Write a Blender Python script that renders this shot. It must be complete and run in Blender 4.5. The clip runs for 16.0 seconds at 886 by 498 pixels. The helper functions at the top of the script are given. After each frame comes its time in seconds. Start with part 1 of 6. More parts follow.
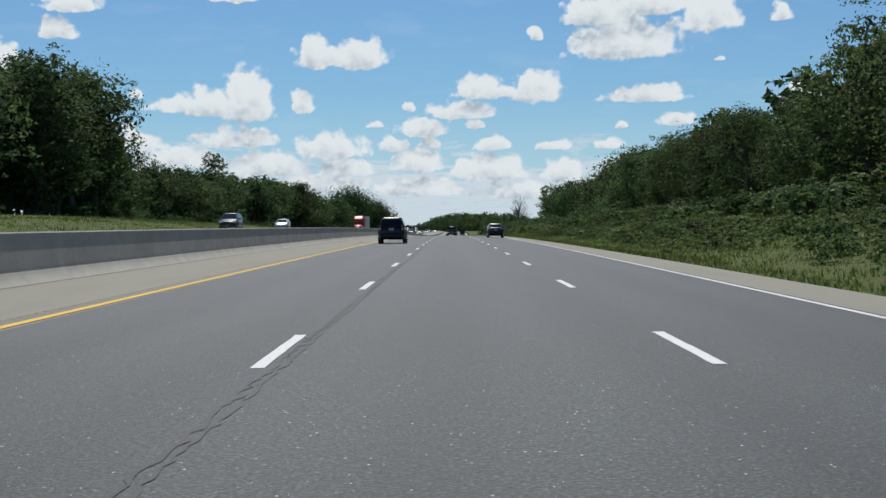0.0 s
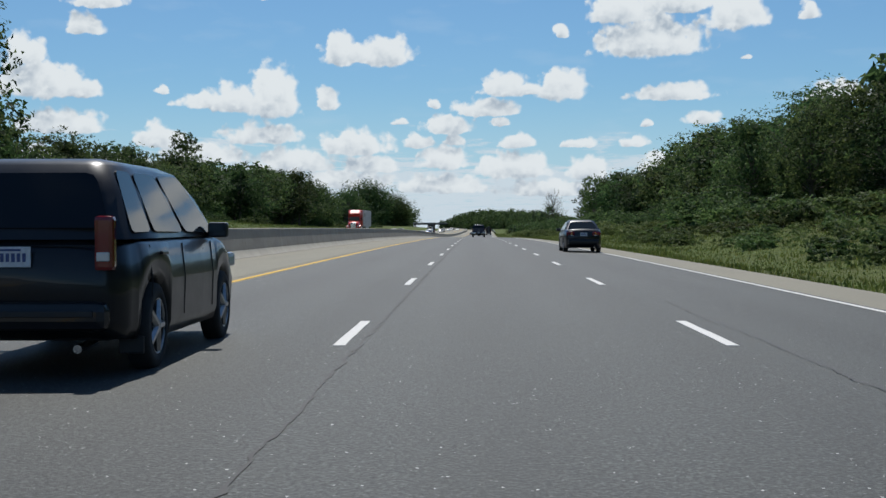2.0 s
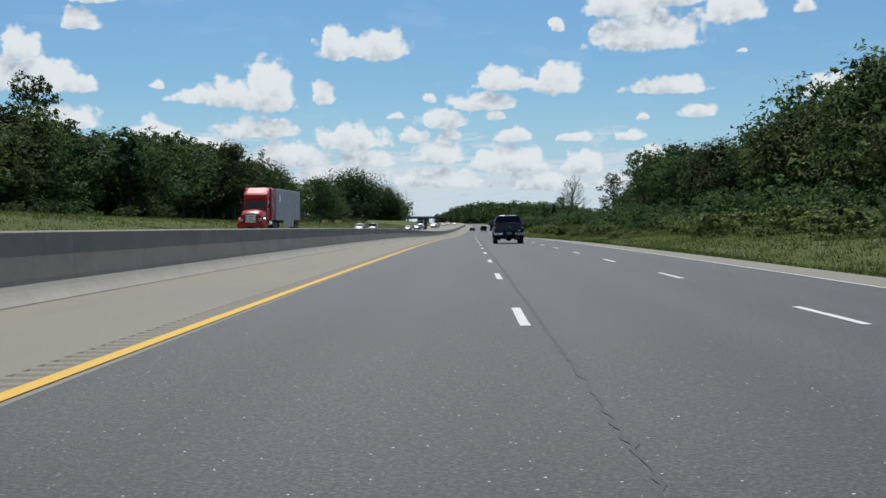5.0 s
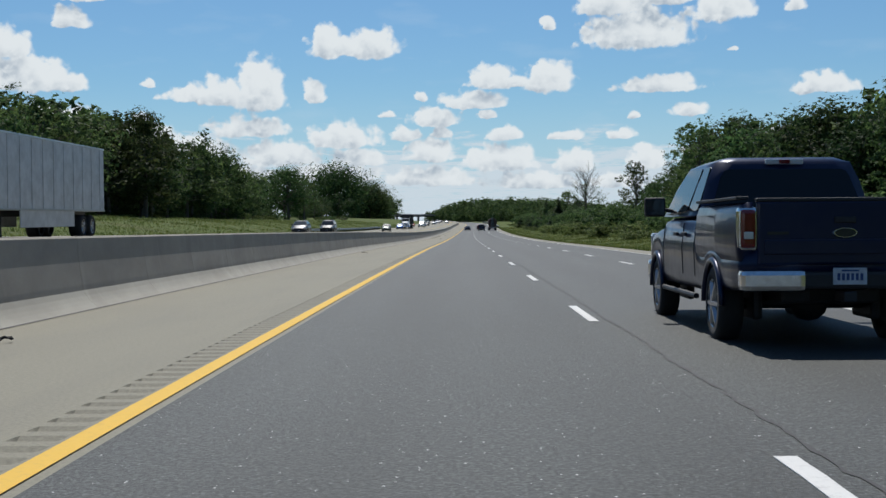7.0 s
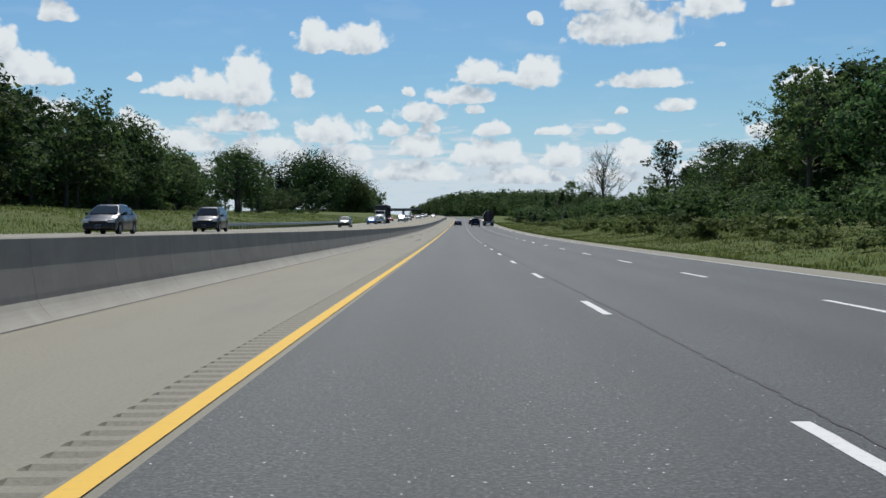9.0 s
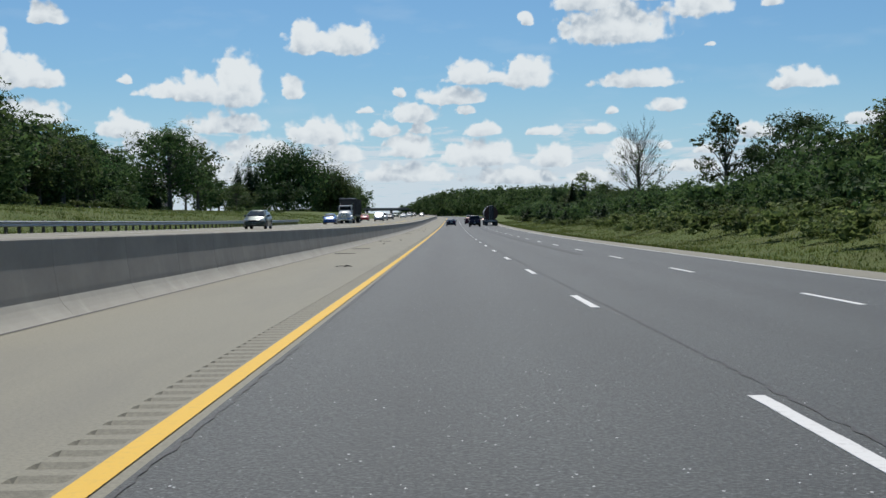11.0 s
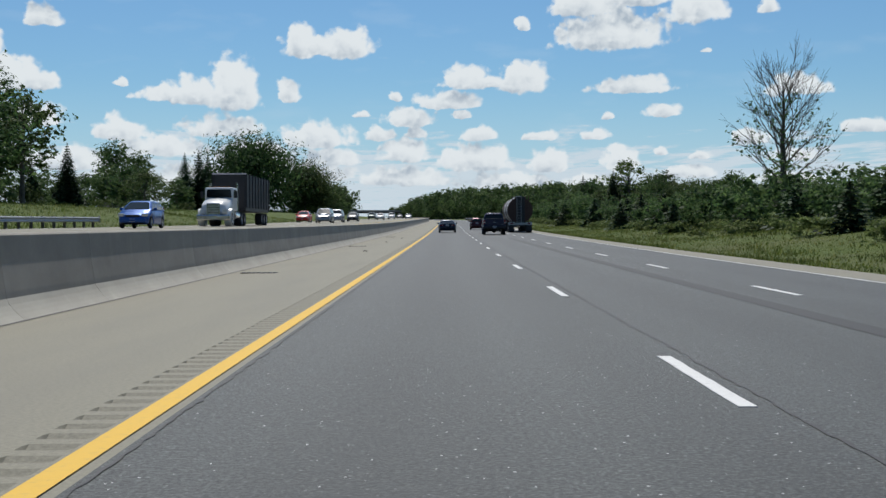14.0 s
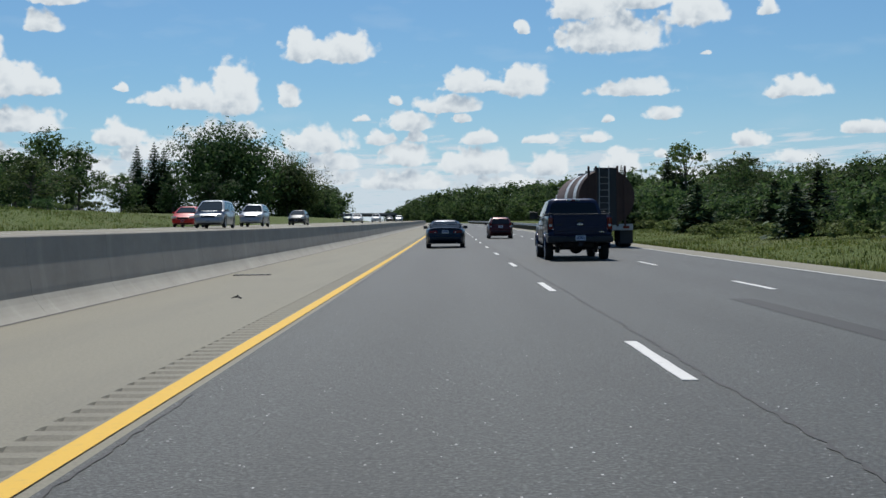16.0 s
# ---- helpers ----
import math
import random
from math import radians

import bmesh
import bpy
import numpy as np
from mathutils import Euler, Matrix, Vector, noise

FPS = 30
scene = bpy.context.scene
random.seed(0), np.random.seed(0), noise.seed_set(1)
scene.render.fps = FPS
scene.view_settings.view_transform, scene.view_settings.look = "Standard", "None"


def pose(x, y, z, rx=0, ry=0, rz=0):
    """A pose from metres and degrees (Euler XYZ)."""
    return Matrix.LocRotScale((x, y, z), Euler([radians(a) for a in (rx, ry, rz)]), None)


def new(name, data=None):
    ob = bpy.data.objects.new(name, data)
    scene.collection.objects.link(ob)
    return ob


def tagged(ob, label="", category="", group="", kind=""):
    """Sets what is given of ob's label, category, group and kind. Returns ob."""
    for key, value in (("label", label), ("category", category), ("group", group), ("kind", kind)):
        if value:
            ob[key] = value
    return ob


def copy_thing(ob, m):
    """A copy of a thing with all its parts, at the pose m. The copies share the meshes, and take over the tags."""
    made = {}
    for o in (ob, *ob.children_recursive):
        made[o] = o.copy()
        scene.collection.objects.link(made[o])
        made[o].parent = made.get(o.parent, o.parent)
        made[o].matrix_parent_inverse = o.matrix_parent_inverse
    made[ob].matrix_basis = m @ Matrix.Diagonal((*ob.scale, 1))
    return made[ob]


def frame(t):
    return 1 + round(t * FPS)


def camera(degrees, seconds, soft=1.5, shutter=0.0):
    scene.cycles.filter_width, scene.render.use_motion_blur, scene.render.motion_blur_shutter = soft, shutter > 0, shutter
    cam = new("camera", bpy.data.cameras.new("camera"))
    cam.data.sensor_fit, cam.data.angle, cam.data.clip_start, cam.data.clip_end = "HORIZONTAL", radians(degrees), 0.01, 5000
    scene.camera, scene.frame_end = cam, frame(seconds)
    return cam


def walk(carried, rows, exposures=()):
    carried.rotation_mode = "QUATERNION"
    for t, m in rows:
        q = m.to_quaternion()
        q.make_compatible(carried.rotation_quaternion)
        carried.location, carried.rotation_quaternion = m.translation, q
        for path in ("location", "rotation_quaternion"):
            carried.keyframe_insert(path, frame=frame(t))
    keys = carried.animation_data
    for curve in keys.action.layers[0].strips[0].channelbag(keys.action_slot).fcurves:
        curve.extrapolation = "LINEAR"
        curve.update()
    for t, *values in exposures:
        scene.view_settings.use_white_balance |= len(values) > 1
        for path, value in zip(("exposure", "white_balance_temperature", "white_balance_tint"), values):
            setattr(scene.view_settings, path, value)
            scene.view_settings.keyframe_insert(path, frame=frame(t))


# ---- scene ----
# The road: s metres along it, x metres to its right (0 is the left lane line), z above its surface.
STEP, S0, S1 = 2.0, -120.0, 1700.0


def grade(s):
    """Slope of the road: up to a crest, down, then gently up again."""
    return float(np.interp(s, [15, 335, 500, 650, 1000, 1200], [0.0082, -0.0078, 0.0, 0.0065, 0.0065, 0.002]))


def heading(s):
    """Turn of the road to the left, in radians: straight, slightly right, then a long bend to the left."""
    return float(np.interp(s, [270, 560, 820, 1500], [0.0, -0.0100, -0.0100, 0.17]))


def survey():
    p, line = Vector((0, S0 + 0.0, -0.0082 * 120)), []
    s = S0
    while s <= S1 + STEP:
        line.append(p.copy())
        h = heading(s + STEP / 2)
        p += STEP * Vector((-math.sin(h), math.cos(h), grade(s + STEP / 2)))
        s += STEP
    return line


LINE = survey()


def road(s, x=0.0, z=0.0):
    """The place in the world of a point by the road."""
    u = min(max((s - S0) / STEP, 0), len(LINE) - 1.001)
    i = int(u)
    p, h = LINE[i].lerp(LINE[i + 1], u - i), heading(s)
    return p + Vector((x * math.cos(h), x * math.sin(h), z))


def on_road(s, x, z=0.0, turn=0.0):
    """A pose by the road, facing along it and following its slope."""
    return Matrix.Translation(road(s, x, z)) @ Euler((math.atan(grade(s)), 0, heading(s) + radians(turn))).to_matrix().to_4x4()


# ---- camera ----
# seconds, metres along the road, metres across it, then the turn to the left, the tilt and the lean in degrees
DRIVE = [
    (0.0, -10.03, 1.58, 0.34, -0.70, 0.55),
    (0.5, 7.43, 1.54, 0.29, -0.61, 0.23),
    (1.0, 25.47, 1.57, 0.52, -0.78, 0.11),
    (1.5, 42.45, 1.46, 0.92, -0.80, -0.12),
    (2.0, 60.19, 1.30, 1.45, -0.82, 0.13),
    (2.5, 77.81, 0.93, 1.70, -0.90, -0.08),
    (3.0, 95.54, 0.67, 1.83, -0.88, 0.52),
    (3.5, 113.24, 0.25, 1.38, -0.91, 0.24),
    (4.0, 130.91, -0.01, 1.43, -0.97, 0.48),
    (6.5, 219.23, -1.46, 0.97, -1.17, 0.03),
    (7.0, 236.79, -1.61, 0.88, -1.16, 0.40),
    (7.5, 254.55, -1.78, 0.74, -1.23, 0.07),
    (8.0, 272.30, -1.90, 0.56, -1.28, -0.06),
    (8.5, 290.01, -1.99, 0.45, -1.34, 0.21),
    (9.0, 307.71, -2.05, 0.30, -1.39, 0.28),
    (11.5, 396.56, -2.01, -0.14, -1.34, 0.62),
    (12.0, 414.47, -1.92, -0.07, -1.29, 0.36),
    (12.5, 432.21, -2.01, -0.23, -1.26, 0.17),
    (13.0, 450.01, -1.94, -0.41, -1.11, 0.85),
    (13.5, 466.61, -1.93, -0.25, -1.33, 0.14),
    (14.0, 484.19, -1.90, -0.31, -1.16, 0.23),
    (14.5, 501.63, -1.88, -0.37, -1.02, 0.51),
    (15.0, 519.69, -1.85, -0.60, -1.02, 0.52),
    (15.5, 537.61, -1.78, -0.32, -1.06, 0.41),
    (16.0, 554.92, -1.75, -0.27, -0.99, 0.54),
]
cam = camera(39.3, 16.0)
walk(cam, [(t, pose(*road(s, x, 1.19), 90 + tilt, lean, turn)) for t, s, x, turn, tilt, lean in DRIVE])

# ---- light ----
SUN_EL, SUN_AZ = 57.0, 6.0  # degrees up, and to the left of straight ahead
sun_data = bpy.data.lights.new("sun", "SUN")
sun_data.energy, sun_data.angle, sun_data.color = 4.4, radians(0.53), (1.0, 0.96, 0.9)
sun = new("sun", sun_data)
sun_from = Vector((-math.sin(radians(SUN_AZ)) * math.cos(radians(SUN_EL)), math.cos(radians(SUN_AZ)) * math.cos(radians(SUN_EL)), math.sin(radians(SUN_EL))))
sun.matrix_world = sun_from.to_track_quat("Z", "Y").to_matrix().to_4x4()
scene.view_settings.exposure = 0.0

# cumulus clouds: degrees right of straight ahead, height of the base, half width, height of the dome
CLOUDS_HIGH = [
    (-6.2, 7.95, 0.9, 1.45), (-3.9, 7.9, 1.45, 1.25), (-5.0, 7.9, 2.2, 0.75), (-9.2, 5.75, 1.45, 2.1), (-10.9, 5.72, 1.2, 1.2), (-12.0, 5.75, 1.9, 0.7), (-6.8, 5.85, 0.7, 0.95), (-14.2, 6.3, 0.38, 0.42),
    (1.4, 6.45, 1.25, 1.05), (4.0, 6.35, 1.45, 1.35), (2.6, 6.4, 1.2, 0.5), (8.0, 8.3, 3.0, 1.7), (6.8, 9.7, 2.0, 1.2), (11.8, 9.4, 1.7, 1.8), (9.4, 10.1, 2.2, 1.2), (15.0, 9.45, 0.55, 0.75),
    (4.0, 8.95, 0.45, 0.55), (9.2, 6.1, 2.1, 0.75), (10.4, 4.95, 1.05, 0.55), (-16.9, 10.1, 1.5, 0.8), (-17.5, 8.9, 0.95, 0.85), (-9.8, 10.7, 1.6, 0.7), (12.3, 7.7, 0.25, 0.25), (16.2, 5.85, 1.7, 0.85),
]
CLOUDS_MIDDLE = [
    (0.6, 5.45, 1.95, 0.7), (-1.8, 5.75, 0.38, 0.4), (1.2, 4.95, 0.6, 0.35), (-1.2, 4.7, 1.4, 0.85), (-2.6, 4.0, 0.8, 0.6), (-0.9, 4.1, 0.55, 0.5),
    (2.0, 3.98, 1.05, 0.6), (4.8, 3.95, 0.95, 0.42), (7.3, 3.95, 0.75, 0.5), (-9.8, 4.25, 2.1, 0.95), (-5.5, 3.8, 2.0, 1.1), (-14.3, 4.1, 1.4, 1.0),
    (-19.5, 6.3, 2.3, 1.6), (-20.0, 7.6, 1.1, 1.2), (-17.8, 6.2, 1.3, 0.9), (-18.5, 4.6, 2.3, 1.0), (7.9, 4.85, 0.38, 0.3), (-3.4, 5.0, 0.45, 0.3), (14.15, 3.7, 1.05, 0.65),
    (16.2, 2.9, 1.3, 0.5), (19.2, 4.1, 1.6, 0.55), (12.0, 3.0, 0.7, 0.4), (10.2, 3.2, 0.5, 0.3),
]
CLOUDS_LOW = [
    (-1.4, 3.1, 1.5, 0.95), (1.9, 2.75, 2.1, 1.1), (5.2, 2.6, 1.1, 1.0), (8.4, 2.7, 1.0, 1.1), (-4.8, 2.9, 1.6, 0.8), (-12.4, 3.3, 2.4, 0.9), (-8.2, 3.0, 2.2, 1.1),
    (-6.0, 2.2, 2.6, 0.8), (-16.5, 2.7, 2.5, 1.0), (11.5, 2.2, 1.6, 0.5), (-1.5, 2.0, 2.6, 0.8), (3.4, 1.8, 2.6, 0.7), (-10.5, 2.0, 2.6, 0.9), (7.2, 1.8, 1.8, 0.6),
    (16.0, 1.9, 2.0, 0.4), (-20.0, 3.0, 2.5, 1.0), (-14.4, 2.0, 2.4, 0.7),
]


def node(tree, kind, inputs=(), **settings):
    """A shader node with its settings; inputs by place or name: values or sockets."""
    n = tree.nodes.new("ShaderNode" + kind)
    for k, v in settings.items():
        setattr(n, k, v)
    for k, v in (inputs.items() if isinstance(inputs, dict) else enumerate(inputs)):
        if v is None:
            continue
        if isinstance(v, bpy.types.NodeSocket):
            tree.links.new(v, n.inputs[k])
        else:
            n.inputs[k].default_value = v
    return n


def maths(tree, op, a, b=None, c=None, clamp=False):
    return node(tree, "Math", [a, b, c], operation=op, use_clamp=clamp).outputs[0]


def sky():
    world = bpy.data.worlds.new("sky")
    scene.world = world
    world.use_nodes = True
    t = world.node_tree
    t.nodes.clear()
    blue = node(t, "TexSky", sky_type="NISHITA", sun_disc=False, sun_elevation=radians(SUN_EL), sun_rotation=radians(-SUN_AZ), altitude=250.0, air_density=1.0, dust_density=0.6, ozone_density=1.6)
    way = node(t, "TexCoord").outputs["Generated"]
    xyz = node(t, "SeparateXYZ", [way])
    az = maths(t, "MULTIPLY", maths(t, "ARCTAN2", xyz.outputs[0], xyz.outputs[1]), 57.2958)
    el = maths(t, "MULTIPLY", maths(t, "ARCSINE", xyz.outputs[2]), 57.2958)
    flat = node(t, "CombineXYZ", [az, el, 0.0]).outputs[0]
    billow = node(t, "TexNoise", {"Vector": flat, "Scale": 1.7, "Detail": 5.0, "Roughness": 0.5}, noise_dimensions="3D")
    warp = node(t, "VectorMath", [billow.outputs["Color"], (0.5, 0.5, 0.5)], operation="SUBTRACT").outputs[0]
    bent = node(t, "VectorMath", [flat, node(t, "VectorMath", [warp, (0.55, 0.22, 0)], operation="MULTIPLY").outputs[0]], operation="ADD").outputs[0]
    eddy = node(t, "VectorMath", [flat, node(t, "VectorMath", [warp, (0.5, 0.5, 0)], operation="MULTIPLY").outputs[0]], operation="ADD").outputs[0]

    def puffs(at):
        """Rounded heads of cloud, large and small."""
        big = node(t, "TexVoronoi", {"Vector": at, "Scale": 1.3, "Smoothness": 0.4}, feature="SMOOTH_F1", voronoi_dimensions="2D").outputs["Distance"]
        small = node(t, "TexVoronoi", {"Vector": at, "Scale": 3.2, "Smoothness": 0.4}, feature="SMOOTH_F1", voronoi_dimensions="2D").outputs["Distance"]
        return maths(t, "ADD", maths(t, "MULTIPLY", maths(t, "SUBTRACT", 0.4, big), 0.42), maths(t, "MULTIPLY", maths(t, "SUBTRACT", 0.36, small), 0.17))

    heads = puffs(eddy)
    lit_heads = puffs(node(t, "VectorMath", [eddy, (-0.05, 0.16, 0)], operation="ADD").outputs[0])
    nearest, above = None, None
    for a, e, w, h in CLOUDS_HIGH + CLOUDS_MIDDLE + CLOUDS_LOW:
        v = node(t, "VectorMath", [bent, (1 / w, 1 / h, 0), (-a / w, (0.02 - e) / h, 0)], operation="MULTIPLY_ADD").outputs[0]
        m = node(t, "VectorMath", [v, (-1, -3.2, 0)], operation="MULTIPLY").outputs[0]
        d = node(t, "VectorMath", [node(t, "VectorMath", [v, m], operation="MAXIMUM").outputs[0]], operation="LENGTH").outputs["Value"]
        nearest = d if nearest is None else maths(t, "MINIMUM", nearest, d)
        v = node(t, "VectorMath", [v, (0.12, 0.5, 0)], operation="ADD").outputs[0]
        d = node(t, "VectorMath", [node(t, "VectorMath", [v, (1, 1, 0)], operation="MULTIPLY").outputs[0]], operation="LENGTH").outputs["Value"]
        above = d if above is None else maths(t, "MINIMUM", above, d)
    lump = maths(t, "MULTIPLY_ADD", maths(t, "SUBTRACT", billow.outputs["Fac"], 0.5), 0.7, heads)
    dens = maths(t, "SUBTRACT", maths(t, "ADD", lump, 1.0), nearest)
    over = maths(t, "SUBTRACT", maths(t, "ADD", lump, 1.06), above)
    relief = maths(t, "SUBTRACT", lit_heads, heads)
    cover = node(t, "MapRange", {"Value": dens, "From Min": 0.0, "From Max": 0.3}, interpolation_type="SMOOTHSTEP").outputs[0]
    # the far field of small clouds towards the horizon, seen along its layer
    rise = maths(t, "MAXIMUM", el, 0.5)
    layer = node(t, "CombineXYZ", [maths(t, "DIVIDE", az, rise), maths(t, "DIVIDE", 22.0, rise), 3.0]).outputs[0]
    field = node(t, "TexNoise", {"Vector": layer, "Scale": 1.5, "Detail": 6.0, "Roughness": 0.6}).outputs["Fac"]
    low = node(t, "MapRange", {"Value": el, "From Min": 5.2, "From Max": 2.2, "To Min": -0.2, "To Max": 0.2}).outputs[0]
    far_cover = node(t, "MapRange", {"Value": maths(t, "ADD", field, low), "From Min": 0.5, "From Max": 0.66, "To Max": 0.85}, interpolation_type="SMOOTHSTEP").outputs[0]
    wisp = node(t, "TexNoise", {"Vector": node(t, "VectorMath", [flat, (0.25, 0.8, 0)], operation="MULTIPLY").outputs[0], "Scale": 0.9, "Detail": 5.0}).outputs["Fac"]
    veil = node(t, "MapRange", {"Value": wisp, "From Min": 0.55, "From Max": 0.9, "To Max": 0.25}).outputs[0]
    # brighter tops and rims, greyer hearts and bases
    heart = node(t, "MapRange", {"Value": over, "From Min": 0.1, "From Max": 0.9}, interpolation_type="SMOOTHSTEP").outputs[0]
    shade_noise = node(t, "TexNoise", {"Vector": node(t, "VectorMath", [flat, (0, 0.28, 0)], operation="ADD").outputs[0], "Scale": 2.0, "Detail": 4.0, "Roughness": 0.5}).outputs["Fac"]
    grey = maths(t, "MULTIPLY", heart, node(t, "MapRange", {"Value": maths(t, "MULTIPLY_ADD", relief, 1.7, shade_noise), "From Min": 0.2, "From Max": 0.7, "To Min": 0.1}).outputs[0], clamp=True)
    white = node(t, "MixRGB", [grey, (0.74, 0.79, 0.82, 1), (0.40, 0.475, 0.555, 1)]).outputs[0]
    air = node(t, "MixRGB", [0.0, None, (0.47, 0.65, 0.84, 1)])
    t.links.new(node(t, "MapRange", {"Value": el, "From Min": 7.0, "From Max": 0.0, "To Max": 0.6}, interpolation_type="SMOOTHSTEP").outputs[0], air.inputs[0])
    dim = node(t, "MixRGB", [1.0, blue.outputs[0], (SKY * 0.64, SKY * 0.95, SKY * 1.17, 1)], blend_type="MULTIPLY").outputs[0]
    t.links.new(dim, air.inputs[1])
    first = node(t, "MixRGB", [veil, air.outputs[0], (0.6, 0.7, 0.8, 1)]).outputs[0]
    mid = node(t, "MixRGB", [far_cover, first, (0.60, 0.68, 0.75, 1)]).outputs[0]
    last = node(t, "MixRGB", [cover, mid, white]).outputs[0]
    ground = node(t, "MixRGB", [node(t, "MapRange", {"Value": el, "From Min": -0.3, "From Max": 0.0}).outputs[0], (0.10, 0.12, 0.08, 1), last]).outputs[0]
    out = node(t, "OutputWorld", [node(t, "Background", [ground, 1.0]).outputs[0]])
    return out


SKY = 0.072  # strength of the clear sky
sky()

# ---- materials ----


def material(name, base, rough=0.7, metal=0.0, spec=0.5, coat=0.0):
    """A material with its node tree and shader, to add detail to."""
    m = bpy.data.materials.new(name)
    m.use_nodes = True
    b = m.node_tree.nodes["Principled BSDF"]
    b.inputs["Base Color"].default_value = (*base, 1)
    b.inputs["Roughness"].default_value, b.inputs["Metallic"].default_value = rough, metal
    b.inputs["Specular IOR Level"].default_value, b.inputs["Coat Weight"].default_value = spec, coat
    b.inputs["Coat Roughness"].default_value = 0.04
    return m, m.node_tree, b


def ramp(t, value, stops):
    r = node(t, "ValToRGB", [value])
    while len(r.color_ramp.elements) < len(stops):
        r.color_ramp.elements.new(0.5)
    for e, (p, c) in zip(r.color_ramp.elements, stops):
        e.position, e.color = p, (*c, 1)
    return r.outputs[0]


def noisy(t, vector, scale, detail=5.0, rough=0.6):
    return node(t, "TexNoise", {"Vector": vector, "Scale": scale, "Detail": detail, "Roughness": rough}).outputs["Fac"]


def bump(t, b, height, strength, distance):
    n = node(t, "Bump", {"Strength": strength, "Distance": distance, "Height": height})
    t.links.new(n.outputs[0], b.inputs["Normal"])


def stretched(t, vector, x, y, z=1.0):
    return node(t, "VectorMath", [vector, (x, y, z)], operation="MULTIPLY").outputs[0]


def make_asphalt():
    m, t, b = material("asphalt", (0.09, 0.09, 0.092), 0.68, spec=0.4)
    uv = node(t, "UVMap").outputs[0]
    grain = noisy(t, uv, 34.0, 4.0, 0.75)
    clod = noisy(t, uv, 9.0, 3.0, 0.6)
    blotch = noisy(t, stretched(t, uv, 0.7, 0.07), 1.0, 6.0, 0.65)
    stain = noisy(t, stretched(t, uv, 0.25, 0.1), 1.0, 4.0, 0.6)
    lane = node(t, "TexWave", {"Vector": stretched(t, uv, 1, 0.0), "Scale": 0.0838 * 2, "Distortion": 0.0, "Phase Offset": 1.2}).outputs["Fac"]
    c = ramp(t, maths(t, "MULTIPLY_ADD", clod, 0.12, maths(t, "MULTIPLY", grain, 0.88)), [(0.36, (0.0075, 0.0088, 0.0085)), (0.5, (0.032, 0.0362, 0.0352)), (0.66, (0.11, 0.121, 0.116))])
    worn = maths(t, "ADD", maths(t, "ADD", maths(t, "MULTIPLY", blotch, 0.6), maths(t, "MULTIPLY", lane, 0.2)), maths(t, "MULTIPLY", stain, 0.3))
    worn = node(t, "MapRange", {"Value": worn, "From Min": 0.35, "From Max": 0.8, "To Min": 0.74, "To Max": 1.2}).outputs[0]
    c = node(t, "MixRGB", [1.0, c, node(t, "CombineXYZ", [worn, worn, worn]).outputs[0]], blend_type="MULTIPLY").outputs[0]
    stone = node(t, "TexVoronoi", {"Vector": uv, "Scale": 40.0})
    pick = node(t, "SeparateXYZ", [stone.outputs["Color"]])
    size = node(t, "MapRange", {"Value": pick.outputs[1], "To Min": 0.12, "To Max": 0.36}).outputs[0]
    there = maths(t, "LESS_THAN", stone.outputs["Distance"], size)
    pale = maths(t, "MULTIPLY", maths(t, "GREATER_THAN", pick.outputs[0], 0.84), there)
    pit = maths(t, "MULTIPLY", maths(t, "LESS_THAN", pick.outputs[0], 0.22), there)
    # sparse near-white dots: sun glints off the stones, painted into the colour
    glint = maths(t, "MULTIPLY", maths(t, "GREATER_THAN", pick.outputs[0], 0.98), there)
    c = node(t, "MixRGB", [maths(t, "MULTIPLY", pale, maths(t, "MULTIPLY", pick.outputs[2], 0.9)), c, (0.19, 0.2, 0.195, 1)]).outputs[0]
    c = node(t, "MixRGB", [maths(t, "MULTIPLY", pit, 0.8), c, (0.006, 0.007, 0.007, 1)]).outputs[0]
    c = node(t, "MixRGB", [glint, c, (0.85, 0.85, 0.82, 1)]).outputs[0]
    t.links.new(c, b.inputs["Base Color"])
    t.links.new(node(t, "MapRange", {"Value": glint, "To Min": 0.66, "To Max": 0.25}).outputs[0], b.inputs["Roughness"])
    bump(t, b, grain, 0.8, 0.012)
    return m


def make_shoulder():
    m, t, b = material("pale_asphalt", (0.27, 0.26, 0.235), 0.85)
    uv = node(t, "UVMap").outputs[0]
    grain, blotch = noisy(t, uv, 30.0, 4.0, 0.7), noisy(t, stretched(t, uv, 0.9, 0.12), 1.0, 6.0)
    c = ramp(t, grain, [(0.25, (0.152, 0.142, 0.107)), (0.7, (0.247, 0.233, 0.176))])
    c = node(t, "MixRGB", [node(t, "MapRange", {"Value": blotch, "From Min": 0.45, "From Max": 0.75, "To Max": 0.4}).outputs[0], c, (0.14, 0.132, 0.112, 1)]).outputs[0]
    t.links.new(c, b.inputs["Base Color"])
    bump(t, b, grain, 0.5, 0.01)
    return m


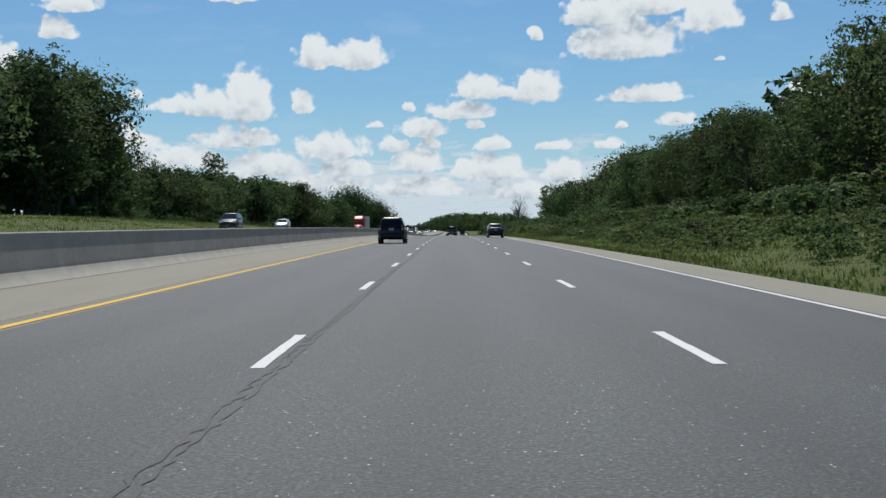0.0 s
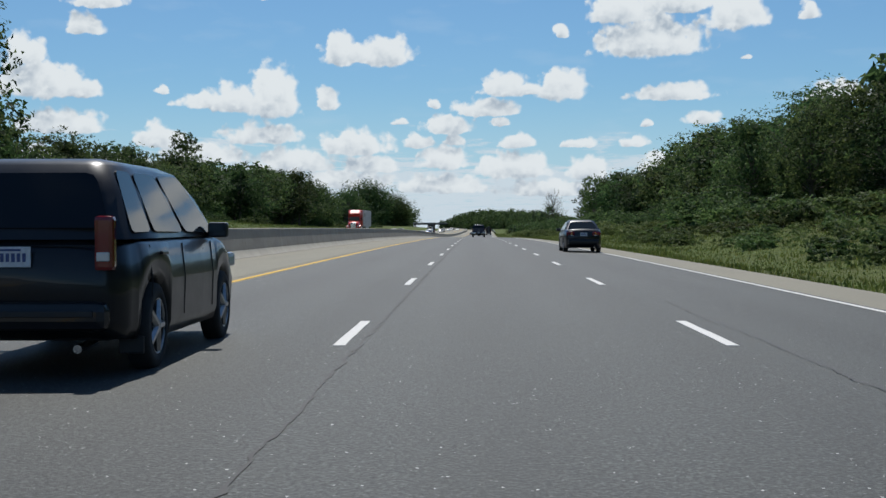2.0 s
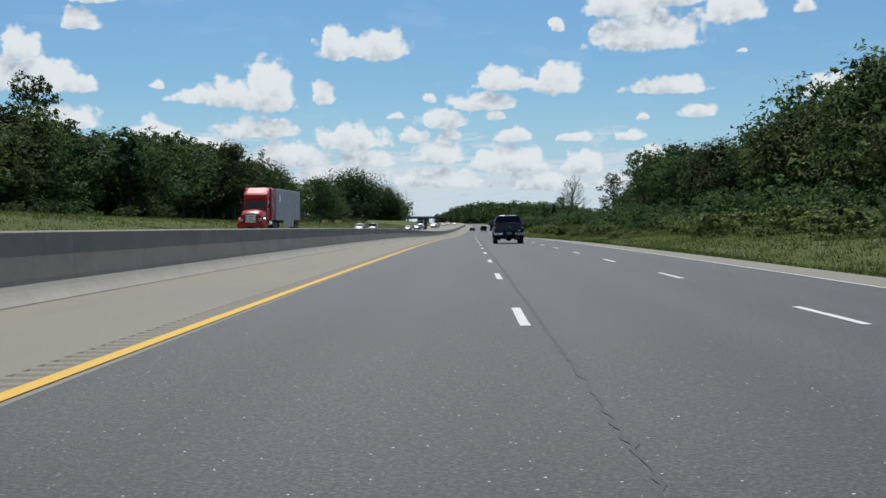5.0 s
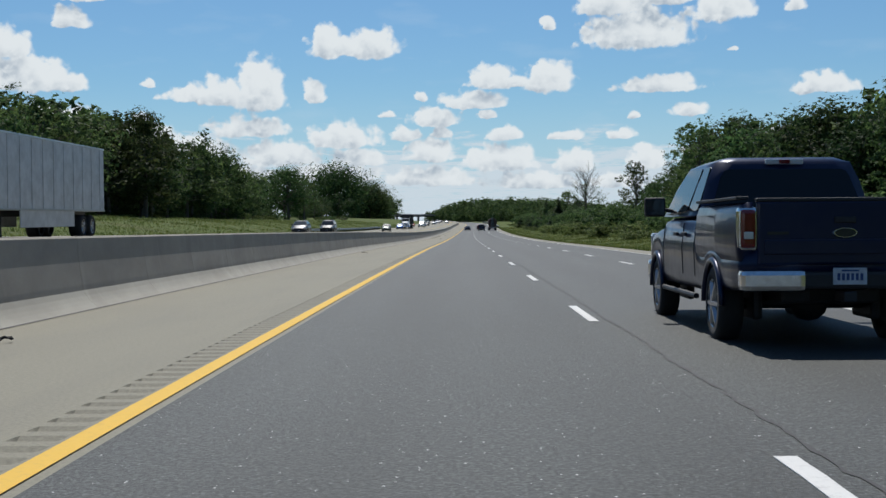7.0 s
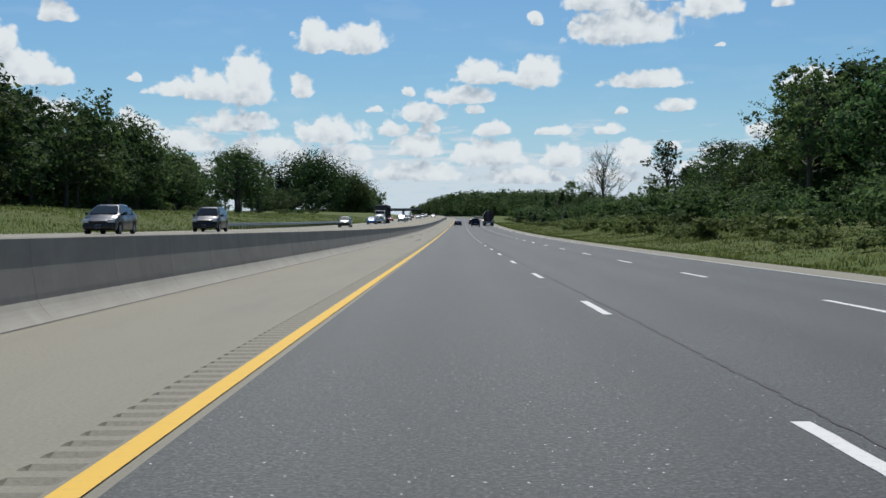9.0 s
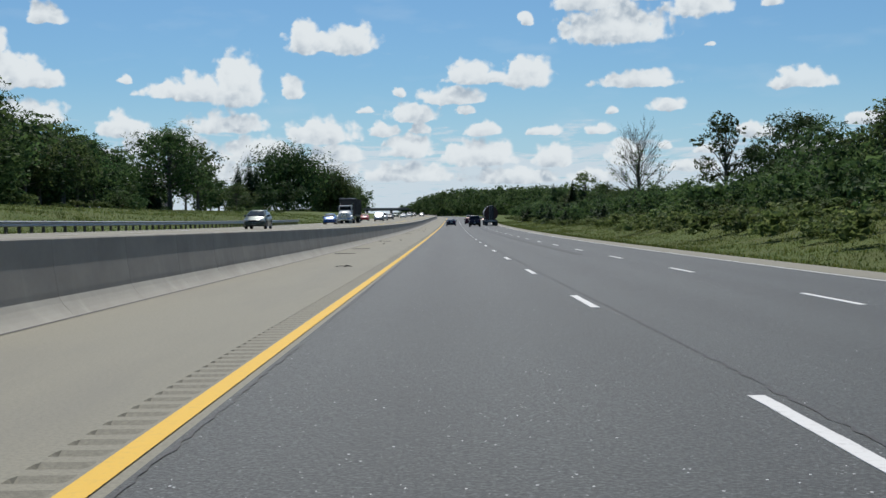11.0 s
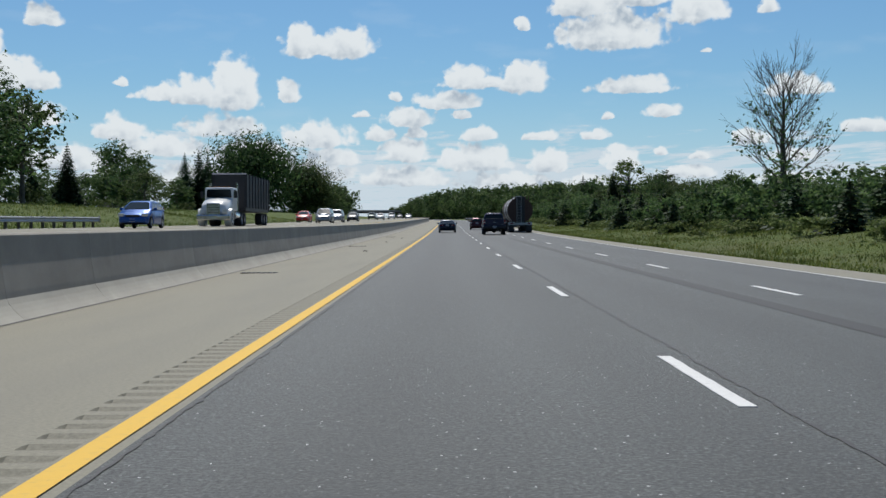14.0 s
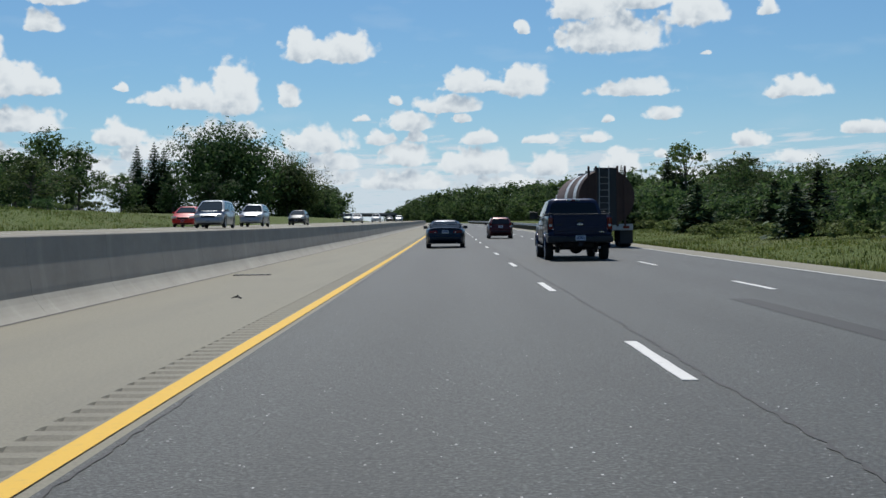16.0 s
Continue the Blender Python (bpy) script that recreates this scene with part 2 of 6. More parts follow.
def make_concrete(name, low, high, streak):
    m, t, b = material(name, high, 0.85)
    p = node(t, "TexCoord").outputs["Object"]
    rnd = node(t, "ObjectInfo").outputs["Random"]
    p = node(t, "VectorMath", [p, node(t, "CombineXYZ", [maths(t, "MULTIPLY", rnd, 90.0), maths(t, "MULTIPLY", rnd, 31.0), 0.0]).outputs[0]], operation="ADD").outputs[0]
    grain, blotch = noisy(t, p, 45.0, 4.0, 0.7), noisy(t, stretched(t, p, 1.0, 0.45, 0.9), 1.3, 7.0, 0.65)
    c = ramp(t, blotch, [(0.3, low), (0.7, high)])
    c = node(t, "MixRGB", [maths(t, "MULTIPLY", grain, 0.35), c, (*streak, 1)]).outputs[0]
    runs = noisy(t, stretched(t, p, 1.0, 1.4, 0.12), 1.6, 4.0, 0.6)
    c = node(t, "MixRGB", [node(t, "MapRange", {"Value": runs, "From Min": 0.56, "From Max": 0.8, "To Max": 0.3}).outputs[0], c, (*[v * 1.35 for v in high], 1)]).outputs[0]
    t.links.new(c, b.inputs["Base Color"])
    bump(t, b, grain, 0.4, 0.006)
    return m


def make_paint(name, base, dirt):
    m, t, b = material(name, base, 0.75, spec=0.25)
    uv = node(t, "TexCoord").outputs["Object"]
    wear = noisy(t, uv, 14.0, 6.0, 0.75)
    c = node(t, "MixRGB", [node(t, "MapRange", {"Value": wear, "From Min": 0.52, "From Max": 0.72, "To Max": 0.55}).outputs[0], (*base, 1), (*dirt, 1)]).outputs[0]
    t.links.new(c, b.inputs["Base Color"])
    bump(t, b, noisy(t, uv, 60.0), 0.4, 0.004)
    return m


def make_grass_ground():
    m, t, b = material("grass_ground", (0.07, 0.1, 0.03), 0.95, spec=0.15)
    p = node(t, "TexCoord").outputs["Object"]
    a, c2 = noisy(t, p, 0.12, 5.0), noisy(t, p, 2.2, 6.0, 0.7)
    c = ramp(t, c2, [(0.3, (0.046, 0.07, 0.016)), (0.55, (0.085, 0.115, 0.027)), (0.75, (0.14, 0.15, 0.048))])
    c = node(t, "MixRGB", [node(t, "MapRange", {"Value": a, "From Min": 0.45, "From Max": 0.7, "To Max": 0.6}).outputs[0], c, (0.10, 0.10, 0.042, 1)]).outputs[0]
    t.links.new(c, b.inputs["Base Color"])
    bump(t, b, c2, 0.9, 0.25)
    return m


def make_leaf(name, dark, mid, light, through_light=0.3):
    m, t, b = material(name, mid, 0.65, spec=0.1)
    rnd = node(t, "NewGeometry")
    one = node(t, "ObjectInfo").outputs["Random"]
    c = ramp(t, rnd.outputs["Random Per Island"], [(0.05, dark), (0.5, mid), (0.97, light)])
    patch = noisy(t, rnd.outputs["Position"], 0.16, 3.0, 0.5)
    tone = maths(t, "MULTIPLY", node(t, "MapRange", {"Value": patch, "From Min": 0.3, "From Max": 0.7, "To Min": 0.7, "To Max": 1.35}).outputs[0], node(t, "MapRange", {"Value": maths(t, "FRACT", maths(t, "MULTIPLY", one, 7.3)), "To Min": 0.68, "To Max": 1.4}).outputs[0])
    hue = node(t, "HueSaturation", {"Hue": node(t, "MapRange", {"Value": one, "To Min": 0.475, "To Max": 0.53}).outputs[0], "Saturation": 1.0, "Value": tone, "Color": c}).outputs[0]
    t.links.new(hue, b.inputs["Base Color"])
    glow = node(t, "BsdfTranslucent", [hue])
    mix = node(t, "MixShader", [through_light, b.outputs[0], glow.outputs[0]])
    t.links.new(mix.outputs[0], t.nodes["Material Output"].inputs["Surface"])
    return m


def make_bark():
    m, t, b = material("bark", (0.1, 0.085, 0.065), 0.9)
    p = node(t, "TexCoord").outputs["Object"]
    n = noisy(t, stretched(t, p, 6, 6, 0.9), 2.0, 6.0, 0.7)
    t.links.new(ramp(t, n, [(0.3, (0.045, 0.038, 0.03)), (0.7, (0.17, 0.15, 0.125))]), b.inputs["Base Color"])
    bump(t, b, n, 0.8, 0.05)
    return m


def make_car_paint(name, base, rough=0.25, metal=0.35):
    m, t, b = material(name, base, rough, metal, 0.3, 0.35)
    p = node(t, "TexCoord").outputs["Object"]
    dust = noisy(t, p, 3.0, 6.0, 0.7)
    c = node(t, "MixRGB", [node(t, "MapRange", {"Value": dust, "From Min": 0.45, "From Max": 0.85, "To Max": 0.10}).outputs[0], (*base, 1), (0.09, 0.085, 0.075, 1)]).outputs[0]
    t.links.new(c, b.inputs["Base Color"])
    t.links.new(node(t, "MapRange", {"Value": dust, "To Min": rough - 0.05, "To Max": rough + 0.2}).outputs[0], b.inputs["Roughness"])
    return m


def make_plain(name, base, rough=0.6, metal=0.0, grain=20.0, spec=0.5):
    """A plain surface with light soiling."""
    m, t, b = material(name, base, rough, metal, spec)
    p = node(t, "TexCoord").outputs["Object"]
    n = noisy(t, p, grain, 5.0, 0.65)
    dark = tuple(v * 0.72 for v in base)
    t.links.new(ramp(t, n, [(0.3, dark), (0.65, base)]), b.inputs["Base Color"])
    bump(t, b, n, 0.15, 0.003)
    return m


def make_glass():
    m, t, b = material("tinted_glass", (0.008, 0.010, 0.013), 0.03, 0.0, 0.32)
    p = node(t, "TexCoord").outputs["Object"]
    t.links.new(node(t, "MapRange", {"Value": noisy(t, p, 4.0), "To Min": 0.02, "To Max": 0.09}).outputs[0], b.inputs["Roughness"])
    return m


ASPHALT, SHOULDER = make_asphalt(), make_shoulder()
BARRIER = make_concrete("barrier_concrete", (0.285, 0.262, 0.222), (0.40, 0.37, 0.315), (0.21, 0.195, 0.165))
# the wall's concrete made paler: sunlight on the sloped foot put into its colour
LIT_TOE = make_concrete("barrier_lit_foot_concrete", (0.30, 0.285, 0.24), (0.40, 0.385, 0.33), (0.23, 0.215, 0.185))
BRIDGE = make_concrete("bridge_concrete", (0.24, 0.235, 0.22), (0.36, 0.35, 0.33), (0.2, 0.2, 0.19))
WHITE_LINE = make_paint("white_line_paint", (0.62, 0.62, 0.60), (0.30, 0.30, 0.29))
YELLOW_LINE = make_paint("yellow_line_paint", (0.66, 0.41, 0.06), (0.45, 0.30, 0.09))
TAR = make_plain("crack_tar", (0.025, 0.025, 0.026), 0.7)
GRASS = make_grass_ground()
BLADES = make_leaf("grass_blades", (0.07, 0.095, 0.02), (0.11, 0.14, 0.033), (0.185, 0.185, 0.065), 0.35)
LEAVES = make_leaf("broad_leaves", (0.028, 0.048, 0.017), (0.054, 0.092, 0.033), (0.104, 0.148, 0.052), 0.45)
SHRUB_LEAVES = make_leaf("shrub_leaves", (0.045, 0.074, 0.024), (0.085, 0.128, 0.042), (0.15, 0.19, 0.072), 0.4)
NEEDLES = make_leaf("needles", (0.018, 0.038, 0.017), (0.042, 0.074, 0.032), (0.075, 0.11, 0.046), 0.2)
BARK = make_bark()
STEEL = make_plain("galvanised_steel", (0.42, 0.43, 0.44), 0.45, 0.7)
POST_WOOD = make_plain("weathered_post", (0.16, 0.13, 0.10), 0.9)
GLASS = make_glass()
RUBBER = make_plain("tyre_rubber", (0.022, 0.022, 0.023), 0.85)
BLACK = make_plain("black_plastic", (0.018, 0.018, 0.02), 0.55)
CHROME = make_plain("chrome", (0.75, 0.76, 0.78), 0.16, 1.0)
ALLOY = make_plain("alloy_rim", (0.5, 0.51, 0.53), 0.3, 0.9)
TAIL_RED = material("tail_lens_red", (0.17, 0.006, 0.01), 0.12, 0, 0.6, 0.6)[0]
LENS_WHITE = material("clear_lens", (0.72, 0.72, 0.7), 0.08, 0.2, 0.7, 0.8)[0]
AMBER = material("amber_lens", (0.7, 0.25, 0.03), 0.15)[0]
PLATE = make_plain("plate_white", (0.62, 0.66, 0.70), 0.4)
PLATE_INK = make_plain("plate_ink", (0.04, 0.07, 0.22), 0.5)
NAVY = make_car_paint("navy_paint", (0.006, 0.012, 0.045))
TEAL_NAVY = make_car_paint("dark_teal_paint", (0.007, 0.018, 0.038))
GUNMETAL = make_car_paint("gunmetal_paint", (0.032, 0.033, 0.038), 0.25, 0.5)
CHARCOAL = make_car_paint("charcoal_paint", (0.02, 0.021, 0.024))
MAROON = make_car_paint("maroon_paint", (0.07, 0.008, 0.012))
RED_PAINT = make_car_paint("red_paint", (0.55, 0.025, 0.015), 0.3, 0.0)
BLUE_PAINT = make_car_paint("blue_paint", (0.02, 0.09, 0.32))
SILVER = make_car_paint("silver_paint", (0.32, 0.34, 0.36), 0.28, 0.6)
WHITE_PAINT = make_car_paint("white_paint", (0.7, 0.7, 0.69), 0.3, 0.0)
GREEN_GREY = make_car_paint("grey_green_paint", (0.05, 0.07, 0.06))
TRAILER_WHITE = make_plain("trailer_skin", (0.6, 0.61, 0.62), 0.45, 0.1, 2.0)
TANK_BROWN = make_plain("rusty_load_end", (0.085, 0.045, 0.035), 0.7, 0.1, 3.0)
MIRROR_DARK = material("mirror_glass", (0.05, 0.055, 0.06), 0.05, 0.3)[0]
PALE_BAND = make_plain("pale_band", (0.68, 0.69, 0.70), 0.4, 0.0, 3.0)
TYRE_MARK = make_plain("tyre_mark", (0.018, 0.019, 0.019), 0.75, 0.0, 6.0)
TARP = make_plain("black_tarp", (0.03, 0.03, 0.033), 0.6, 0.0, 4.0)
BRICK_WALL = make_plain("pale_siding", (0.3, 0.29, 0.26), 0.8)
ROOF_GREY = make_plain("roof_shingle", (0.11, 0.108, 0.105), 0.9, 0.0, 8.0)

# ---- building helpers ----


def part(name, bm, mat, parent=None, label="", smooth=False):
    """Links a bmesh as one mesh object under a thing or a part."""
    me = bpy.data.meshes.new(name)
    bm.to_mesh(me)
    bm.free()
    me.materials.append(mat)
    if smooth:
        for p in me.polygons:
            p.use_smooth = True
    ob = new(name, me)
    if parent:
        ob.parent = parent
    if label:
        ob["label"] = label
    return ob


def mesh_part(name, verts, faces, mat, parent=None, label="", smooth=False):
    me = bpy.data.meshes.new(name)
    me.from_pydata(verts, [], faces)
    me.materials.append(mat)
    if smooth:
        for p in me.polygons:
            p.use_smooth = True
    ob = new(name, me)
    if parent:
        ob.parent = parent
    if label:
        ob["label"] = label
    return ob


def shared(name, like, parent, m):
    """A further piece on the mesh of another."""
    ob = new(name, like.data)
    ob.parent = parent
    ob.matrix_basis = m
    return ob


def thing(name, label, category, group="", kind="", m=None):
    ob = tagged(new(name), label, category, group, kind)
    ob.empty_display_size = 0.2
    if m is not None:
        ob.matrix_basis = m
    return ob


def box(bm, size, at=(0, 0, 0), bevel=0.0, turn=(0, 0, 0)):
    m = Matrix.LocRotScale(at, Euler([radians(a) for a in turn]), size)
    made = bmesh.ops.create_cube(bm, size=1.0, matrix=m)["verts"]
    if bevel:
        edges = list({e for v in made for e in v.link_edges})
        bmesh.ops.bevel(bm, geom=edges, offset=bevel, segments=2, affect="EDGES", profile=0.6)
    return bm


def a_box(size, at=(0, 0, 0), bevel=0.0, turn=(0, 0, 0)):
    return box(bmesh.new(), size, at, bevel, turn)


def rod(bm, a, b, r1, r2=None, sides=8):
    a, b = Vector(a), Vector(b)
    d = b - a
    m = Matrix.Translation((a + b) / 2) @ d.to_track_quat("Z", "Y").to_matrix().to_4x4()
    bmesh.ops.create_cone(bm, cap_ends=True, segments=sides, radius1=r1, radius2=r1 if r2 is None else r2, depth=d.length, matrix=m)
    return bm


def strip(name, xs, zs, s_from, s_to, step, mat, parent=None, label="", closed=False):
    """A sheet or bar that follows the road: its cross-section (xs, zs) swept from s_from to s_to, with (x, s) as its UV."""
    n = max(1, round((s_to - s_from) / step))
    verts, faces, uv = [], [], []
    k = len(xs)
    for i in range(n + 1):
        s = s_from + (s_to - s_from) * i / n
        for x, z in zip(xs, zs):
            verts.append(road(s, x, z))
            uv.append((x, s))
    for i in range(n):
        for j in range(k if closed else k - 1):
            j2 = (j + 1) % k
            faces.append((i * k + j, i * k + j2, (i + 1) * k + j2, (i + 1) * k + j))
    if closed:
        faces += [tuple(range(k))[::-1], tuple(n * k + j for j in range(k))]
    ob = mesh_part(name, verts, faces, mat, parent, label)
    layer = ob.data.uv_layers.new(name="UVMap")
    for loop in ob.data.loops:
        layer.data[loop.index].uv = uv[loop.vertex_index]
    return ob


# ---- ground and road ----
BARRIER_X, EDGE_X = -7.55, 7.03
HIGH_ROAD = 0.9  # the oncoming carriageway lies higher


def bank(s, x):
    """Height of the ground over the road, away from the pavement."""
    if x > 0:
        d = x - 8.7
        if d <= 0:
            return -0.25
        up = float(np.interp(s, [-60, 120, 190, 420, 450, 540, 580, 1700], [2.6, 2.2, 1.2, 1.0, 2.4, 2.0, 0.6, 0.6]))
        base = float(np.interp(d, [0, 2.5, 6, 14, 22, 45, 250], [-0.13, -0.28, 0.0, 0.75 * up, up, up + 1.0, up + 3]))
    else:
        d = -x - 24.0
        if d <= 0:
            return -0.25
        up = float(np.interp(s, [-60, 300, 420, 560, 800, 1700], [3.0, 3.1, 3.5, 3.5, 2.6, 2.6]))
        base = float(np.interp(d, [0, 1.5, 4, 12, 26, 60, 250], [HIGH_ROAD, HIGH_ROAD - 0.1, HIGH_ROAD + 0.15, 0.62 * up + 0.3, up, up + 1.2, up + 4]))
    return base + min(1.0, d / 6) * 0.3 * noise.noise(Vector((x * 0.11, s * 0.06, 0.0)))


def ground():
    xs = [-1500, -700, -400, -250, -160, -110, -85, -70, -58, -50, -44, -38, -34, -31, -28, -26, -24.5, -24, -10, 8, 8.7, 9.5, 11, 13, 15, 17.5, 20, 23, 27, 32, 40, 50, 65, 90, 130, 200, 350, 700, 1500]
    ss = [S0 + i * 6.0 for i in range(0, 160)] + [S0 + 960 + i * 20.0 for i in range(1, 43)]
    verts, faces = [], []
    for s in ss:
        for x in xs:
            p = road(s, x if abs(x) < 300 else math.copysign(300, x), bank(s, x))
            if abs(x) >= 300:
                p.x += x - math.copysign(300, x)
            verts.append(p)
    # the sheet runs on behind the start and beyond the far end
    k = len(xs)
    back = [Vector((v.x * 1.5, -1500, v.z)) for v in verts[:k]]
    front = [Vector((v.x, 4200, v.z + 2)) for v in verts[-k:]]
    verts = back + verts + front
    for i in range(len(ss) + 1):
        for j in range(k - 1):
            faces.append((i * k + j, i * k + j + 1, (i + 1) * k + j + 1, (i + 1) * k + j))
    ob = mesh_part("ground", verts, faces, GRASS, smooth=True)
    return tagged(ob, "rough green and straw-coloured verge grass beside the road", "ground", kind="structure")


ground()
carriageway = tagged(strip("road", [-3.62, 0, 3.75, 7.2], [0.0, 0.03, 0.03, -0.055], S0, S1, 4.0, ASPHALT), "grey worn asphalt three-lane carriageway with pale stones and painted glints", "road", kind="structure")
oncoming_road = tagged(strip("road", [-24.3, -22.6, -11.4, -7.85], [HIGH_ROAD + 0.06, HIGH_ROAD + 0.09, HIGH_ROAD, HIGH_ROAD - 0.05], S0, S1, 4.0, SHOULDER), "pale grey oncoming carriageway beyond the median wall", "road", kind="structure")
left_shoulder = tagged(strip("pavement", [BARRIER_X + 0.1, -4.40], [-0.02, 0.0], S0, S1, 4.0, SHOULDER), "pale beige paved inner shoulder", "shoulder", kind="structure")
right_shoulder = tagged(strip("pavement", [7.2, 8.75, 8.85], [-0.055, -0.085, -0.35], S0, S1, 4.0, SHOULDER), "pale narrow outer shoulder beside the grass", "shoulder", kind="structure")


def rumble():
    """Milled grooves beside the yellow line."""
    verts, faces, uv = [], [], []
    s = -20.0
    pattern = [(0.0, 0.0), (0.15, 0.0), (0.195, -0.024), (0.27, -0.026), (0.345, 0.0)]
    rows = []
    while s < 720:
        rows += [(s + d, z) for d, z in pattern[1:]]
        s += 0.345
    rows = [(S0, 0.0)] + rows + [(S1, 0.0)]
    full = []
    for (sa, za), (sb, zb) in zip(rows, rows[1:]):
        full.append((sa, za))
        gap = sb - sa
        for i in range(1, int(gap // 4) + 1) if gap > 4 else ():
            full.append((sa + i * 4.0, 0.0))
    for s, z in full:
        for x, zz in ((-4.40, 0.0), (-4.20, 0.0), (-4.18, z), (-3.92, z), (-3.89, 0.0), (-3.62, 0.0)):
            verts.append(road(s, x, zz))
            uv.append((x, s))
    for i in range(len(full) - 1):
        for j in range(5):
            faces.append((i * 6 + j, i * 6 + j + 1, i * 6 + j + 7, i * 6 + j + 6))
    ob = mesh_part("rumble_strip", verts, faces, SHOULDER)
    layer = ob.data.uv_layers.new(name="UVMap")
    for loop in ob.data.loops:
        layer.data[loop.index].uv = uv[loop.vertex_index]
    return tagged(ob, "row of milled rumble grooves in the pale shoulder", "rumble strip", kind="structure")


rumble()

# painted lines
yellow = tagged(strip("yellow_line", [-3.85, -3.69], [0.008, 0.009], S0, S1, 4.0, YELLOW_LINE), "solid yellow line along the inner edge", "road line", kind="structure")
white_edge = tagged(strip("white_line", [EDGE_X - 0.06, EDGE_X + 0.06], [-0.043, -0.046], S0, S1, 4.0, WHITE_LINE), "solid white line along the outer edge", "road line", kind="structure")
tagged(strip("yellow_line", [-11.5, -11.35], [HIGH_ROAD + 0.011, HIGH_ROAD + 0.01], S0, S1, 8.0, YELLOW_LINE), "solid yellow line of the oncoming carriageway", "road line", kind="structure")
tagged(strip("white_line", [-22.55, -22.4], [HIGH_ROAD + 0.1, HIGH_ROAD + 0.1], S0, S1, 8.0, WHITE_LINE), "solid white outer line of the oncoming carriageway", "road line", kind="structure")


def dashes(x, z, s_from, s_to, label):
    owner = thing("lane_line", label, "road line", kind="structure")
    rng = random.Random(int(x * 10))
    bm = bmesh.new()
    n = 12
    pts = [(-0.065 + 0.01 * rng.random(), 3.0 * i / n) for i in range(n + 1)] + [(0.065 - 0.01 * rng.random(), 3.0 * (n - i) / n) for i in range(n + 1)]
    top = [bm.verts.new((a, b, 0.006)) for a, b in pts]
    low = [bm.verts.new((a, b, 0.0)) for a, b in pts]
    bm.faces.new(top[::-1])
    for i in range(len(top)):
        j = (i + 1) % len(top)
        bm.faces.new((top[i], top[j], low[j], low[i]))
    first = None
    s = s_from
    while s < s_to:
        m = on_road(s, x, z)
        if first is None:
            first = part("dash", bm, WHITE_LINE, owner)
            first.matrix_basis = m
        else:
            shared("dash", first, owner, m)
        s += 12.0
    return owner


# ---- median wall ----
def wall_section():
    side = [(0.44, -0.1), (0.43, -0.018), (0.385, 0.02), (0.335, 0.065), (0.285, 0.118), (0.235, 0.18), (0.185, 0.26), (0.176, 0.34), (0.12, 0.7), (0.095, 1.07), (0.07, 1.10)]
    return [(x, z) for x, z in side] + [(-x, z) for x, z in reversed(side)]


def barrier_piece(length):
    bm = bmesh.new()
    sec = wall_section()
    ends = [[bm.verts.new((x, y, z)) for x, z in sec] for y in (0.003, length - 0.003)]
    k = len(sec)
    for j in range(k - 1):
        f = bm.faces.new((ends[0][j], ends[1][j], ends[1][j + 1], ends[0][j + 1]))
        # foot faces get the paler copy with the sunlight coloured in
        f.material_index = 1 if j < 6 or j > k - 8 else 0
    bm.faces.new(ends[0])
    bm.faces.new(ends[1][::-1])
    bmesh.ops.recalc_face_normals(bm, faces=bm.faces)
    return bm


def median_wall():
    owner = thing("median_barrier", "tall grey concrete median wall with a sloped foot and open joints", "barrier", kind="structure")
    first, s = None, -24.0
    while s < 780:
        m = on_road(s, BARRIER_X - 0.15, 0.0)
        if first is None:
            first = part("wall_segment", barrier_piece(4.0), BARRIER, owner)
            first.data.materials.append(LIT_TOE)
            first.matrix_basis = m
        else:
            shared("wall_segment", first, owner, m)
        s += 4.0
    xs, zs = zip(*[(x + BARRIER_X - 0.15, z) for x, z in wall_section()])
    strip("wall_run", xs, zs, s, S1, 6.0, BARRIER, owner)
    strip("wall_run", xs, zs, S0, -24.0, 6.0, BARRIER, owner)
    strip("foot_joint", [BARRIER_X + 0.27, BARRIER_X + 0.305], [-0.008, -0.012], -24.0, 780.0, 4.0, TAR, owner, "dark dirt-filled joint along the foot")
    return owner


# ---- guard rails ----
def guard_rail(x, s_from, s_to, face, label, lift=0.0):
    """Posts every two metres and a W-shaped beam on the side that faces the traffic."""
    owner = thing("guard_rail", label, "guard rail", kind="structure")
    prof = [(0, 0.0), (0.05, 0.03), (0.05, 0.08), (0, 0.13), (0, 0.18), (0.05, 0.23), (0.05, 0.28), (0, 0.31)]
    xs, zs = [x + face * (0.12 + a) for a, b in prof], [0.42 + b + lift for a, b in prof]
    outer = [a + face * 0.006 for a in xs]
    strip("beam", xs + outer[::-1], zs + zs[::-1], s_from, s_to, 4.0, STEEL, owner, closed=True)
    first, s = None, s_from + 1.0
    while s < s_to:
        m = on_road(s, x, lift)
        if first is None:
            first = part("post", a_box((0.15, 0.16, 1.3), (0, 0, 0.12), 0.01), POST_WOOD, owner)
            first.matrix_basis = m
        else:
            shared("post", first, owner, m)
        s += 2.0
    part("end_plate", a_box((0.1, 0.06, 0.45), (0, 0, 0.6), 0.02), STEEL, owner).matrix_basis = on_road(s_to, x + face * 0.14, lift)
    return owner


guard_rail(-25.0, 422.0, 566.0, 1, "galvanised guard rail on wooden posts beside the oncoming road", HIGH_ROAD)
guard_rail(9.4, 705.0, 1000.0, -1, "galvanised guard rail on wooden posts along the outer bend")


